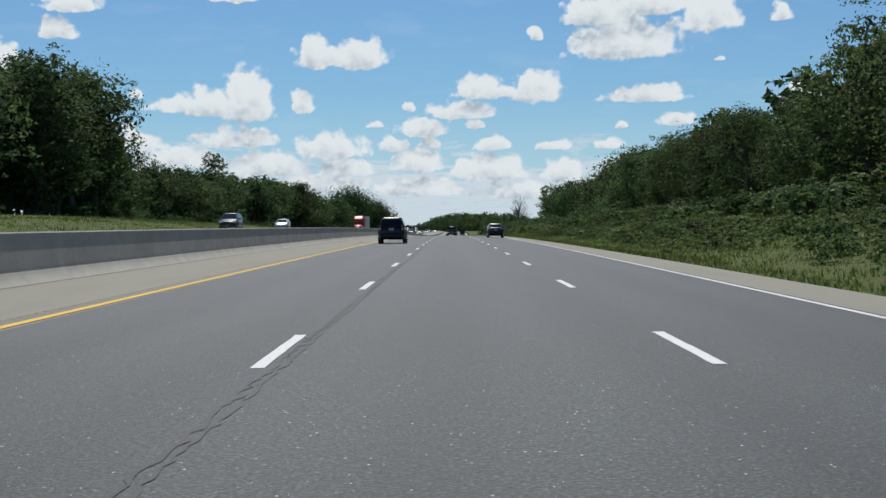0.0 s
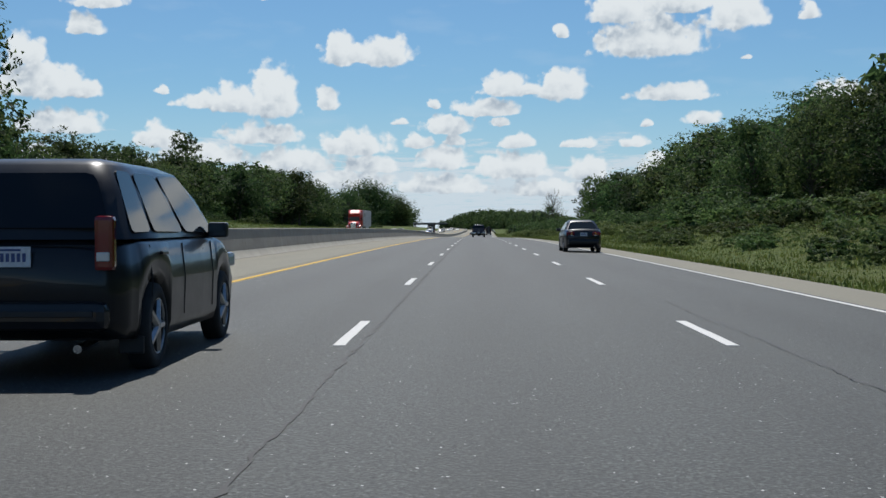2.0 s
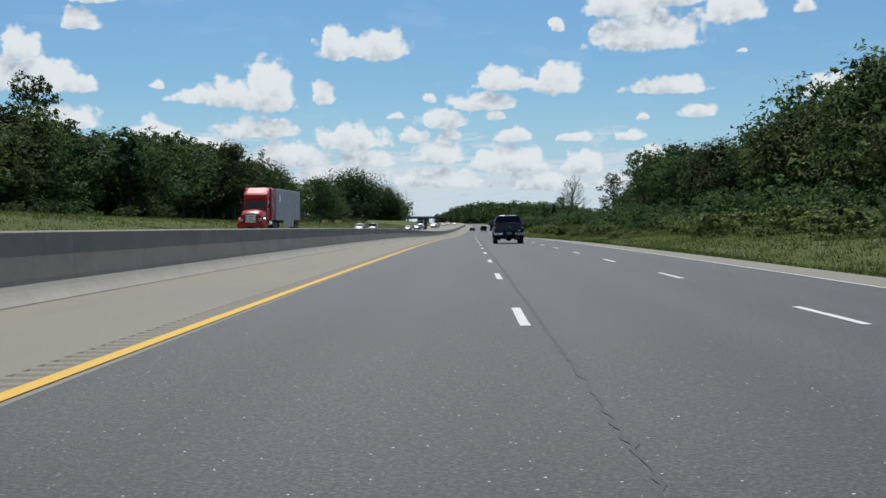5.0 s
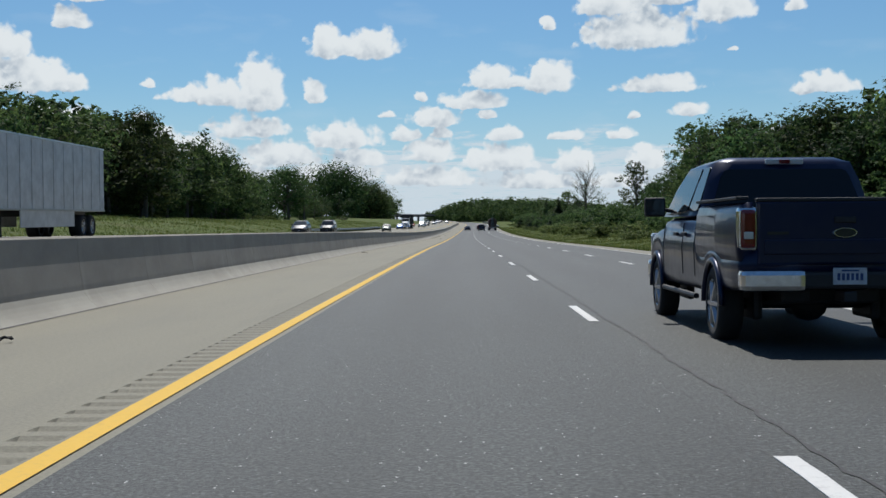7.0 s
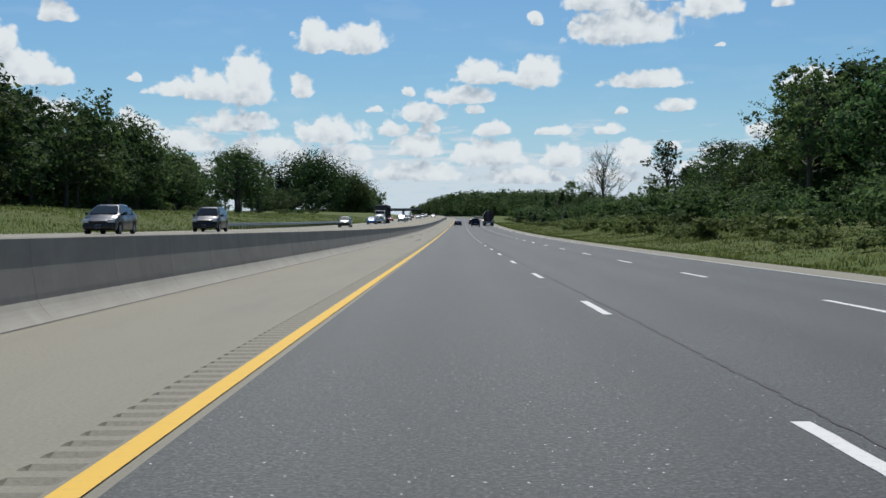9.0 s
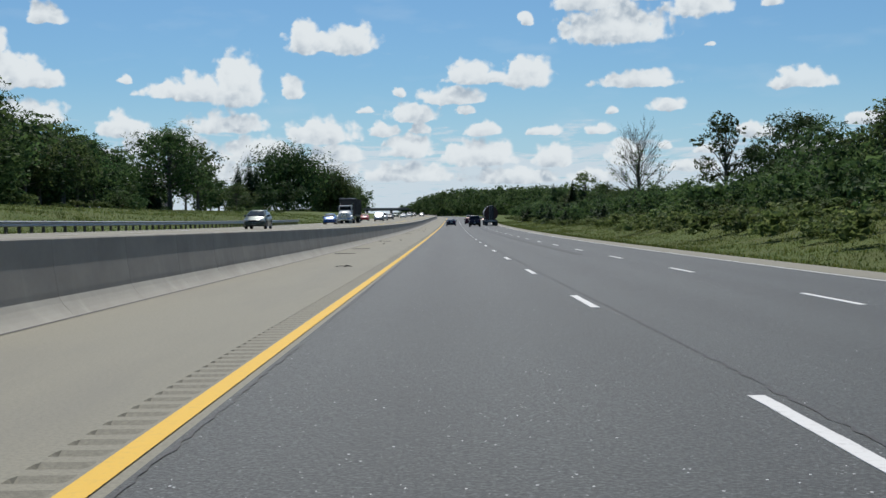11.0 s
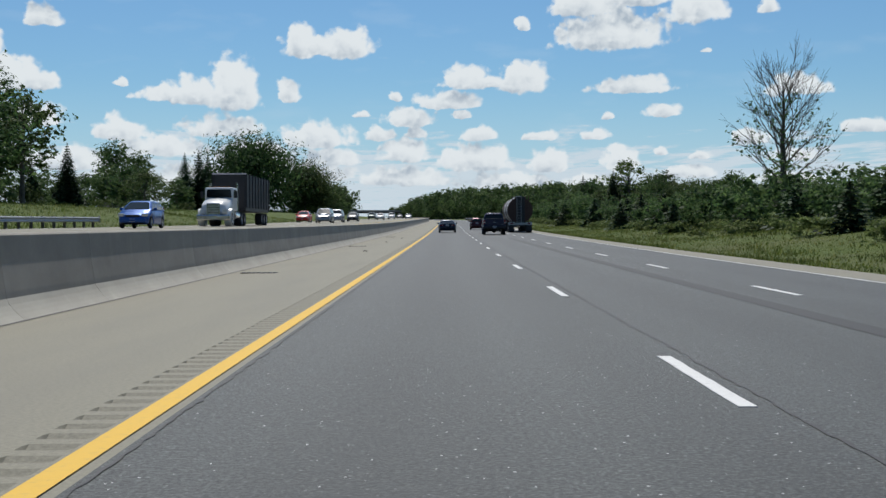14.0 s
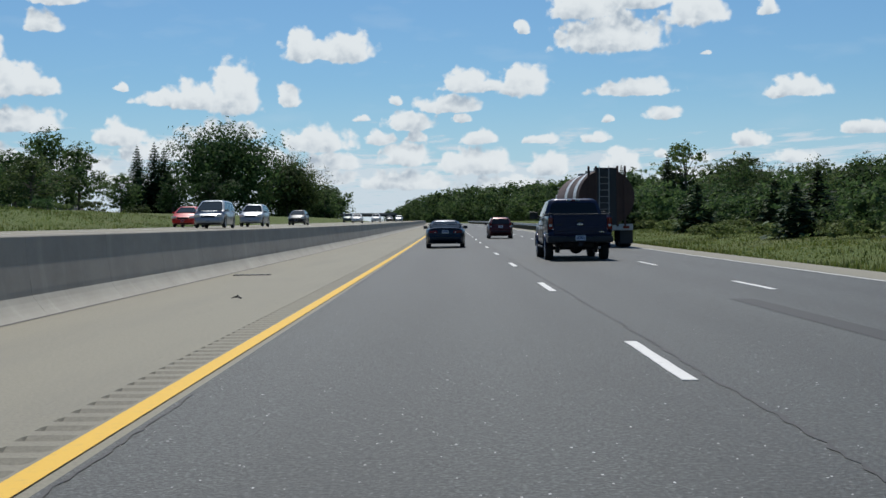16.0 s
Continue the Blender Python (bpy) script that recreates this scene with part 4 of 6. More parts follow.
for y in range(90, 640, 8):
    backing.append((rng.choice(far_trees), -63 + rng.uniform(-2, 1), y + rng.uniform(-2, 2), rng.uniform(0.2, 0.34), rng.uniform(0, 6), 1.6))
for y in range(236, 620, 7):
    backing.append((rng.choice(far_trees), 46 + rng.uniform(-2, 2), y + rng.uniform(-2, 2), rng.uniform(0.2, 0.3), rng.uniform(0, 6), 1.6))
joined("undergrowth", "dark green brush along the foot of the wood", "brush", [backing], LEAVES, False)


def weeds(x0, x1, y0, y1, count, low, high, seed):
    r = random.Random(seed)
    return [(r.choice(weed_kinds), x0 + (x1 - x0) * r.random() ** 0.8, r.uniform(y0, y1), r.uniform(low, high), r.uniform(0, 6.28), r.uniform(0.9, 1.5)) for _ in range(count)]


joined("weeds", "lush yellow-green weeds and low bushes over the verges", "weeds", [weeds(13.0, 27, -5, 170, 420, 0.5, 1.1, 1), weeds(12.3, 20, -5, 110, 380, 0.6, 1.4, 5), weeds(17, 26, 170, 560, 260, 0.4, 0.9, 2), weeds(-36, -52, 60, 700, 240, 0.4, 0.9, 3), weeds(18, 36, 560, 760, 160, 0.4, 0.9, 4)], SHRUB_LEAVES)
y = 110.0
while y < 780:
    plant(rng.choice(dark_shrubs + shrubs[:2]), -55 + rng.uniform(-3, 3), y, rng.uniform(0.4, 0.9), rng.uniform(0, 6), 1.15, "bushes before the left wood")
    y += rng.uniform(5, 13) if y < 600 else rng.uniform(9, 20)
for y in range(640, 860, 7):
    plant(rng.choice(shrubs + dark_shrubs), 38 + rng.uniform(-3, 3), y, rng.uniform(0.7, 1.3), rng.uniform(0, 6), 1.1, "shrubs on the right bank")
plant(dark_shrubs[0], -58.6, 247, 1.25, 0.0, 1.0, "bushes before the left wood")
for k in kinds:
    for o in (*k.children_recursive, k):
        bpy.data.objects.remove(o)


def verge_grass(name, label, x0, x1, s0, s1, count, tall, seed):
    """Loose tufts of grass over the verge, as one sheet of blades."""
    r = np.random.default_rng(seed)
    verts, faces = [], []
    for _ in range(count):
        s, x = r.uniform(s0, s1), x0 + (x1 - x0) * r.random() ** 1.3
        p = road(s, x, bank(s, x) - 0.04)
        for _ in range(3):
            a, h = r.uniform(0, 6.28), tall * r.uniform(0.5, 1.3) * (0.7 + 1.3 * max(0.0, noise.noise(Vector((p.x * 0.25, p.y * 0.25, 0)))))
            w = 0.02 + 0.03 * r.random()
            d = Vector((math.cos(a), math.sin(a), 0))
            q = p + Vector((r.uniform(-0.25, 0.25), r.uniform(-0.25, 0.25), 0))
            k = len(verts)
            verts += [q - d * w, q + d * w, q + Vector((d.y * h * 0.4, -d.x * h * 0.4, h))]
            faces.append((k, k + 1, k + 2))
    return tagged(mesh_part(name, verts, faces, BLADES), label, "grass", kind="stuff")


verge_grass("grass", "long green and straw grass on the outer verge", 8.9, 24, -10, 330, 30000, 0.2, 1)
verge_grass("grass", "long green and straw grass on the outer verge", 8.9, 26, 330, 720, 28000, 0.2, 2)
verge_grass("grass", "long green grass beyond the oncoming road", -24.6, -50, 40, 700, 24000, 0.3, 3)

# ---- vehicles ----
# Each is built facing along +y, with the middle of its rear at the origin and its wheels on z = 0.


def curve(points):
    """A smooth line through (y, value) points."""
    ys, vs = [p[0] for p in points], [p[1] for p in points]

    def at(y):
        i = max(0, min(len(ys) - 2, sum(1 for v in ys[1:-1] if v <= y)))
        f = min(1.0, max(0.0, (y - ys[i]) / (ys[i + 1] - ys[i])))
        return vs[i] + (vs[i + 1] - vs[i]) * (f * f * (3 - 2 * f))
    return at


def body_shell(o, paint, length, top, half, sill, axles, wheel_r, label="", name="body"):
    """The lower body: cross-sections along the length, with the wheel arches cut out of its sides."""
    ys = sorted({round(length * i / 46, 3) for i in range(47)} | {a + d * wheel_r for a in axles for d in (-1.14, -1.06, -0.9, -0.65, -0.3, 0, 0.3, 0.65, 0.9, 1.06, 1.14)})
    bm, rings = bmesh.new(), []
    for y in ys:
        w, zt, zb = half(y), top(y), sill(y)
        cut = zb
        for a in axles:
            if abs(y - a) < wheel_r * 1.14:
                cut = max(cut, wheel_r + math.sqrt((wheel_r * 1.14) ** 2 - (y - a) ** 2) * 0.98)
        cut = min(cut, zt - 0.12)
        mid = cut + (zt - cut) * 0.55
        right = [(0, zt + 0.025), (w * 0.55, zt + 0.015), (w * 0.86, zt - 0.02), (w * 0.965, zt - 0.075), (w, mid), (w * 0.985, cut + (mid - cut) * 0.25), (w * 0.95, cut), (w * 0.72, cut), (0, cut)]
        ring = [bm.verts.new((x, y, z)) for x, z in right] + [bm.verts.new((-x, y, z)) for x, z in reversed(right[1:-1])]
        rings.append(ring)
    k = len(rings[0])
    for a, b in zip(rings, rings[1:]):
        for j in range(k):
            bm.faces.new((a[j], a[(j + 1) % k], b[(j + 1) % k], b[j]))
    bm.faces.new(rings[0][::-1])
    bm.faces.new(rings[-1])
    bmesh.ops.recalc_face_normals(bm, faces=bm.faces)
    return part(name, bm, paint, o, label, smooth=True)


def quad_pane(name, corners, mat, parent, inset=0.08, proud=0.008, label=""):
    """A pane set into four corners of a frame, a little proud of it, with rounded corners."""
    c = [Vector(p) for p in corners]
    mid = sum(c, Vector()) / 4
    n = (c[1] - c[0]).cross(c[3] - c[0]).normalized()
    if n.dot(mid - Vector((0, mid.y * 0.5, 0.6))) < 0 and abs(n.x) > 0.7:
        n = -n
    pts = []
    for i in range(4):
        p, a, b = c[i], c[i - 1], c[(i + 1) % 4]
        ia, ib = (a - p).normalized(), (b - p).normalized()
        q = p + ia * inset + ib * inset
        r = min((a - p).length, (b - p).length) * 0.12
        pts += [q + ia * r, q + (ia + ib) * r * 0.25, q + ib * r]
    bm = bmesh.new()
    up = [bm.verts.new(p + n * proud) for p in pts]
    low = [bm.verts.new(p - n * 0.02) for p in pts]
    bm.faces.new(up)
    for i in range(len(up)):
        j = (i + 1) % len(up)
        bm.faces.new((up[i], low[i], low[j], up[j]))
    bmesh.ops.recalc_face_normals(bm, faces=bm.faces)
    return part(name, bm, mat, parent, label)


def cabin(o, paint, base, roof, belt_z, roof_z, half_base, half_roof, doors=2, glass=None, split=(0.5,)):
    """The greenhouse: base and roof are (rear y, front y). Crowned roof, pillars, panes."""
    (b0, b1), (r0, r1) = base, roof
    glass = glass or GLASS
    bm = bmesh.new()
    nx = 8
    # base ring and roof ring, the roof crowned across its width
    levels = [(0.0, b0, b1, belt_z, half_base), (0.55, b0 + (r0 - b0) * 0.58, b1 + (r1 - b1) * 0.58, belt_z + (roof_z - belt_z) * 0.56, half_base + (half_roof - half_base) * 0.5), (1.0, r0, r1, roof_z - 0.06, half_roof)]
    rings = []
    for _, y0, y1, z, hw in levels:
        ring = [bm.verts.new((hw * (2 * i / nx - 1), y0 - 0.05 * (1 - (2 * i / nx - 1) ** 2), z)) for i in range(nx + 1)]
        ring += [bm.verts.new((hw, y0 + (y1 - y0) * f, z)) for f in (0.33, 0.66)]
        ring += [bm.verts.new((hw * (1 - 2 * i / nx), y1 + 0.06 * (1 - (2 * i / nx - 1) ** 2), z)) for i in range(nx + 1)]
        ring += [bm.verts.new((-hw, y1 + (y0 - y1) * f, z)) for f in (0.33, 0.66)]
        rings.append(ring)
    k = len(rings[0])
    for a, b in zip(rings, rings[1:]):
        for j in range(k):
            bm.faces.new((a[j], a[(j + 1) % k], b[(j + 1) % k], b[j]))
    cap = []
    yc = (r0 + r1) / 2
    for v in rings[-1]:
        cap.append(bm.verts.new((v.co.x * 0.8, yc + (v.co.y - yc) * 0.82, roof_z)))
    for j in range(k):
        bm.faces.new((rings[-1][j], rings[-1][(j + 1) % k], cap[(j + 1) % k], cap[j]))
    bm.faces.new(cap)
    bmesh.ops.recalc_face_normals(bm, faces=bm.faces)
    body = part("cabin", bm, paint, o, smooth=True)
    zt = roof_z - 0.06
    quad_pane("rear_window", [(-half_base, b0 - 0.035, belt_z), (half_base, b0 - 0.035, belt_z), (half_roof, r0 - 0.035, zt), (-half_roof, r0 - 0.035, zt)], glass, o, 0.09, 0.03)
    quad_pane("windscreen", [(half_base, b1 + 0.04, belt_z), (-half_base, b1 + 0.04, belt_z), (-half_roof, r1 + 0.04, zt), (half_roof, r1 + 0.04, zt)], glass, o, 0.08, 0.035)
    cuts = [0.0] + list(split) + [1.0]
    for sx in (1, -1):
        for f0, f1 in zip(cuts, cuts[1:]):
            lo0, lo1 = b0 + 0.12 + (b1 - b0 - 0.2) * f0, b0 + 0.12 + (b1 - b0 - 0.2) * f1
            hi0, hi1 = r0 + 0.04 + (r1 - r0 - 0.08) * f0, r0 + 0.04 + (r1 - r0 - 0.08) * f1
            quad_pane("side_window", [(sx * half_base, lo0, belt_z), (sx * half_base, lo1, belt_z), (sx * half_roof, hi1, zt), (sx * half_roof, hi0, zt)], glass, o, 0.05, 0.026)
    return body


def tube(points, r, sides=6, closed=False):
    """A round bar bent along points, as one connected skin."""
    bm, rings, pts = bmesh.new(), [], [Vector(p) for p in points]
    n = len(pts)
    for i, p in enumerate(pts):
        a, b = (pts[i - 1], pts[(i + 1) % n]) if closed else (pts[max(0, i - 1)], pts[min(n - 1, i + 1)])
        q = (b - a).to_track_quat("Z", "X")
        rings.append([bm.verts.new(p + q @ Vector((r * math.cos(6.28319 * j / sides), r * math.sin(6.28319 * j / sides), 0))) for j in range(sides)])
    for i in range(n if closed else n - 1):
        a, b = rings[i], rings[(i + 1) % n]
        for j in range(sides):
            bm.faces.new((a[j], a[(j + 1) % sides], b[(j + 1) % sides], b[j]))
    if not closed:
        bm.faces.new(rings[0][::-1])
        bm.faces.new(rings[-1])
    return bm


def wheel_part(o, x, y, r, width, rim_mat, spokes=5):
    """A wheel: tyre with rounded shoulders, and a spoked rim."""
    side = 1 if x > 0 else -1
    hub = part("wheel", rod(bmesh.new(), (x - side * width * 0.3, y, r), (x + side * width * 0.1, y, r), r * 0.5, r * 0.5, 16), BLACK, o)
    bm = bmesh.new()
    prof = [(-0.5, 0.64), (-0.5, 0.86), (-0.42, 0.97), (-0.25, 1.0), (0.25, 1.0), (0.42, 0.97), (0.5, 0.86), (0.5, 0.64)]
    n, rings = 24, []
    for i in range(n):
        a = 6.28319 * i / n
        rings.append([bm.verts.new((x + p * width, y + q * r * math.cos(a), r + q * r * math.sin(a))) for p, q in prof])
    for i in range(n):
        for j in range(len(prof)):
            j2 = (j + 1) % len(prof)
            bm.faces.new((rings[i][j], rings[i][j2], rings[(i + 1) % n][j2], rings[(i + 1) % n][j]))
    bmesh.ops.recalc_face_normals(bm, faces=bm.faces)
    part("tyre", bm, RUBBER, hub, smooth=True)
    bm = bmesh.new()
    xo = x + side * width * 0.42
    rod(bm, (xo - side * 0.03, y, r), (xo + side * 0.015, y, r), r * 0.16, r * 0.13, 12)
    for i in range(spokes):
        a = 6.28319 * i / spokes
        rod(bm, (xo, y, r), (xo - side * 0.01, y + math.cos(a) * r * 0.62, r + math.sin(a) * r * 0.62), r * 0.11, r * 0.08, 6)
    ring = tube([(xo, y + math.cos(6.28319 * i / 20) * r * 0.64, r + math.sin(6.28319 * i / 20) * r * 0.64) for i in range(20)], r * 0.045, 5, True)
    part("rim", ring, rim_mat, hub, smooth=True)
    part("spokes", bm, rim_mat, hub)
    return hub


def plate_part(o, x, y, z, facing=-1):
    """A number plate whose characters are plain bars."""
    p = part("number_plate", a_box((0.31, 0.012, 0.155), (x, y, z), 0.004), PLATE, o)
    for i in range(6):
        part("bar", a_box((0.026, 0.004, 0.065), (x - 0.105 + 0.042 * i, y + facing * 0.008, z - 0.005)), PLATE_INK, p)
    part("bar", a_box((0.16, 0.004, 0.016), (x, y + facing * 0.008, z + 0.052)), PLATE_INK, p)
    return p


def mirror_part(o, side, x, y, z, paint, size=(0.2, 0.1, 0.15)):
    m = part("wing_mirror", a_box(size, (side * (x + size[0] / 2 + 0.04), y, z), 0.03), paint, o)
    part("mirror_stalk", rod(bmesh.new(), (side * (x - 0.06), y + 0.02, z - 0.05), (side * (x + 0.08), y, z - 0.03), 0.025), BLACK, m)
    part("mirror_glass", a_box((size[0] * 0.84, 0.006, size[2] * 0.8), (side * (x + size[0] / 2 + 0.04), y - size[1] / 2 - 0.002, z)), MIRROR_DARK, m)
    return m


def seam(o, a, b, r=0.006, name="seam"):
    return part(name, rod(bmesh.new(), a, b, r, r, 4), BLACK, o)


def panel_gap(o, sx, w, low, high, y):
    """The dark gap of a door edge, following the body's side."""
    mid = low + (high - low) * 0.55
    line = [(w * 0.985, low + (mid - low) * 0.3), (w * 1.0, mid), (w * 0.967, high - 0.08)]
    bm = bmesh.new()
    for (xa, za), (xb, zb) in zip(line, line[1:]):
        rod(bm, (sx * xa, y, za), (sx * xb, y, zb), 0.007, 0.007, 4)
    return part("panel_gap", bm, BLACK, o)


def passenger_car(name, label, paint, spec, m, category="car", group=""):
    """spec: length, width, height, belt, deck and hood heights, axles, wheel radius, cabin base and roof, style of the rear."""
    g = dict(length=4.5, width=1.76, height=1.45, belt=0.93, deck=1.0, hood=0.88, axles=(0.95, 3.6), r=0.32, base=(0.75, 3.35), roof=(1.45, 2.6), roof_half=0.56, sill=0.2, split=(0.5,), tail="wide", rim=ALLOY, spoiler=False, light_z=0.82)
    g.update(spec)
    L, hw = g["length"], g["width"] / 2
    o = thing(name, label, category, group, m=m)
    rear_z = g["deck"]
    top = curve([(0, rear_z - 0.16), (0.1, rear_z - 0.02), (g["base"][0], rear_z), (g["base"][0] + 0.5, g["belt"] + 0.03), (g["base"][1] - 0.5, g["belt"] + 0.03), (g["base"][1], g["hood"] + 0.05), (L - 0.5, g["hood"] - 0.12), (L - 0.1, g["hood"] - 0.25), (L, g["hood"] - 0.4)])
    half = curve([(0, hw * 0.79), (0.2, hw * 0.915), (0.62, hw * 0.985), (g["axles"][0] + 0.2, hw), (g["axles"][1], hw), (L - 0.3, hw * 0.93), (L, hw * 0.7)])
    sill = curve([(0, g["sill"] + 0.14), (0.25, g["sill"] + 0.04), (0.8, g["sill"]), (L - 0.6, g["sill"]), (L, g["sill"] + 0.1)])
    body_shell(o, paint, L, top, half, sill, g["axles"], g["r"])
    part("underbody", a_box((g["width"] * 0.76, L * 0.9, 0.14), (0, L / 2, g["sill"] + 0.1), 0.04), BLACK, o)
    cabin(o, paint, g["base"], g["roof"], g["belt"] if g["base"][0] > 0.5 else g["belt"], g["height"], hw * 0.92, g["roof_half"], split=g["split"])
    for ax in g["axles"]:
        for sx in (1, -1):
            wheel_part(o, sx * (hw - 0.115), ax, g["r"], 0.2, g["rim"])
    # rear
    lz = g["light_z"]
    bump_z = 0.5
    part("rear_bumper", a_box((hw * 1.62, 0.18, 0.22), (0, 0.01, bump_z), 0.075), paint, o)
    part("bumper_strip", a_box((hw * 1.4, 0.02, 0.05), (0, -0.085, bump_z + 0.02), 0.008), BLACK, o)
    for sx in (1, -1):
        if g["tail"] == "wide":
            lamp = part("tail_light", a_box((0.42, 0.12, 0.14), (sx * (hw * 0.79 - 0.17), 0.035, lz), 0.045, (0, 0, sx * 10)), TAIL_RED, o)
            part("reverse_lens", a_box((0.1, 0.02, 0.06), (sx * (hw * 0.79 - 0.28), -0.035, lz - 0.02), 0.01), LENS_WHITE, lamp)
        elif g["tail"] == "tall":
            lamp = part("tail_light", a_box((0.15, 0.12, 0.42), (sx * (hw * 0.83 - 0.05), 0.03, lz + 0.1), 0.035), TAIL_RED, o)
            part("reverse_lens", a_box((0.1, 0.02, 0.07), (sx * (hw * 0.83 - 0.05), -0.035, lz), 0.01), LENS_WHITE, lamp)
        else:
            lamp = part("tail_light", a_box((0.4, 0.16, 0.19), (sx * (hw * 0.82 - 0.13), 0.06, lz + 0.02), 0.075, (0, 0, sx * 16)), TAIL_RED, o)
            part("turn_lens", rod(bmesh.new(), (sx * (hw * 0.82 - 0.18), -0.04, lz + 0.03), (sx * (hw * 0.82 - 0.18), -0.01, lz + 0.03), 0.05, 0.055, 14), AMBER, lamp)
            part("reverse_lens", a_box((0.12, 0.02, 0.035), (sx * (hw * 0.82 - 0.18), -0.035, lz - 0.05), 0.012), LENS_WHITE, lamp)
        part("headlight", a_box((0.36, 0.2, 0.16), (sx * (hw * 0.72), L - 0.14, g["hood"] - 0.24), 0.05, (0, 0, -sx * 16)), LENS_WHITE, o)
        mirror_part(o, sx, hw * 0.9, g["base"][1] - 0.45, g["belt"] + 0.06, paint)
        for f in (0.12, 0.5, 0.92) if len(g["split"]) else (0.2, 0.95):
            y = g["base"][0] + 0.25 + (g["base"][1] - g["base"][0] - 0.5) * f
            panel_gap(o, sx, half(y), sill(y), top(y), y)
        y = g["base"][0] + 0.55
        part("door_handle", a_box((0.03, 0.2, 0.03), (sx * (hw + 0.004), y + 0.35, g["belt"] - 0.12), 0.01), paint, o)
    plate_part(o, 0, -0.09 if g["tail"] == "low" else -0.03, lz - (0.0 if g["tail"] != "low" else 0.3))
    plate_part(o, 0, L + 0.03, 0.42, 1)
    part("grille", a_box((hw * 0.9, 0.08, 0.14), (0, L - 0.04, g["hood"] - 0.3), 0.02), BLACK, o)
    part("front_bumper", a_box((hw * 1.65, 0.2, 0.24), (0, L - 0.06, 0.42), 0.07), paint, o)
    part("exhaust", rod(bmesh.new(), (hw * 0.55, -0.02, 0.25), (hw * 0.55, 0.4, 0.27), 0.035), CHROME, o)
    seam(o, (-hw * 0.8, 0.04, rear_z - 0.07), (hw * 0.8, 0.04, rear_z - 0.07), 0.008)
    part("brake_light", a_box((0.3, 0.03, 0.03), (0, g["roof"][0] - 0.02, g["height"] - 0.085), 0.008), TAIL_RED, o)
    for sx in (1, -1):
        part("mud_flap", a_box((0.2, 0.03, 0.14), (sx * (hw - 0.13), g["axles"][0] - g["r"] - 0.03, 0.24), 0.01), BLACK, o)
    if g["spoiler"]:
        wing = part("spoiler", a_box((hw * 1.72, 0.2, 0.035), (0, 0.14, rear_z + 0.16), 0.014), paint, o)
        for sx in (1, -1):
            part("spoiler_post", a_box((0.05, 0.15, 0.17), (sx * hw * 0.76, 0.15, rear_z + 0.07), 0.015), paint, wing)
    return o


COUPE = dict(length=4.6, width=1.86, height=1.33, belt=0.92, deck=0.96, hood=0.86, axles=(1.0, 3.57), r=0.32, base=(0.62, 3.2), roof=(1.5, 2.35), roof_half=0.6, split=(0.42,), tail="wide", spoiler=True, light_z=0.78)
SEDAN = dict(length=4.53, width=1.72, height=1.48, belt=0.97, deck=1.06, hood=0.92, axles=(0.98, 3.58), r=0.315, base=(0.62, 3.5), roof=(1.25, 2.6), roof_half=0.57, split=(0.12, 0.52), tail="round", light_z=0.83)
HATCH = dict(length=4.2, width=1.74, height=1.5, belt=0.98, deck=1.0, hood=0.95, axles=(0.8, 3.4), r=0.32, base=(0.1, 3.3), roof=(0.55, 2.4), roof_half=0.58, split=(0.18, 0.56), tail="tall", light_z=0.86)
SUV = dict(length=4.5, width=1.82, height=1.72, belt=1.08, deck=1.1, hood=1.05, axles=(0.85, 3.55), r=0.36, base=(0.08, 3.4), roof=(0.38, 2.55), roof_half=0.62, sill=0.26, split=(0.22, 0.58), tail="tall", light_z=0.95)
VAN = dict(length=4.9, width=1.95, height=1.76, belt=1.05, deck=1.08, hood=1.0, axles=(0.95, 4.0), r=0.34, base=(0.08, 4.25), roof=(0.35, 3.1), roof_half=0.68, split=(0.3, 0.62), tail="tall", light_z=0.95)


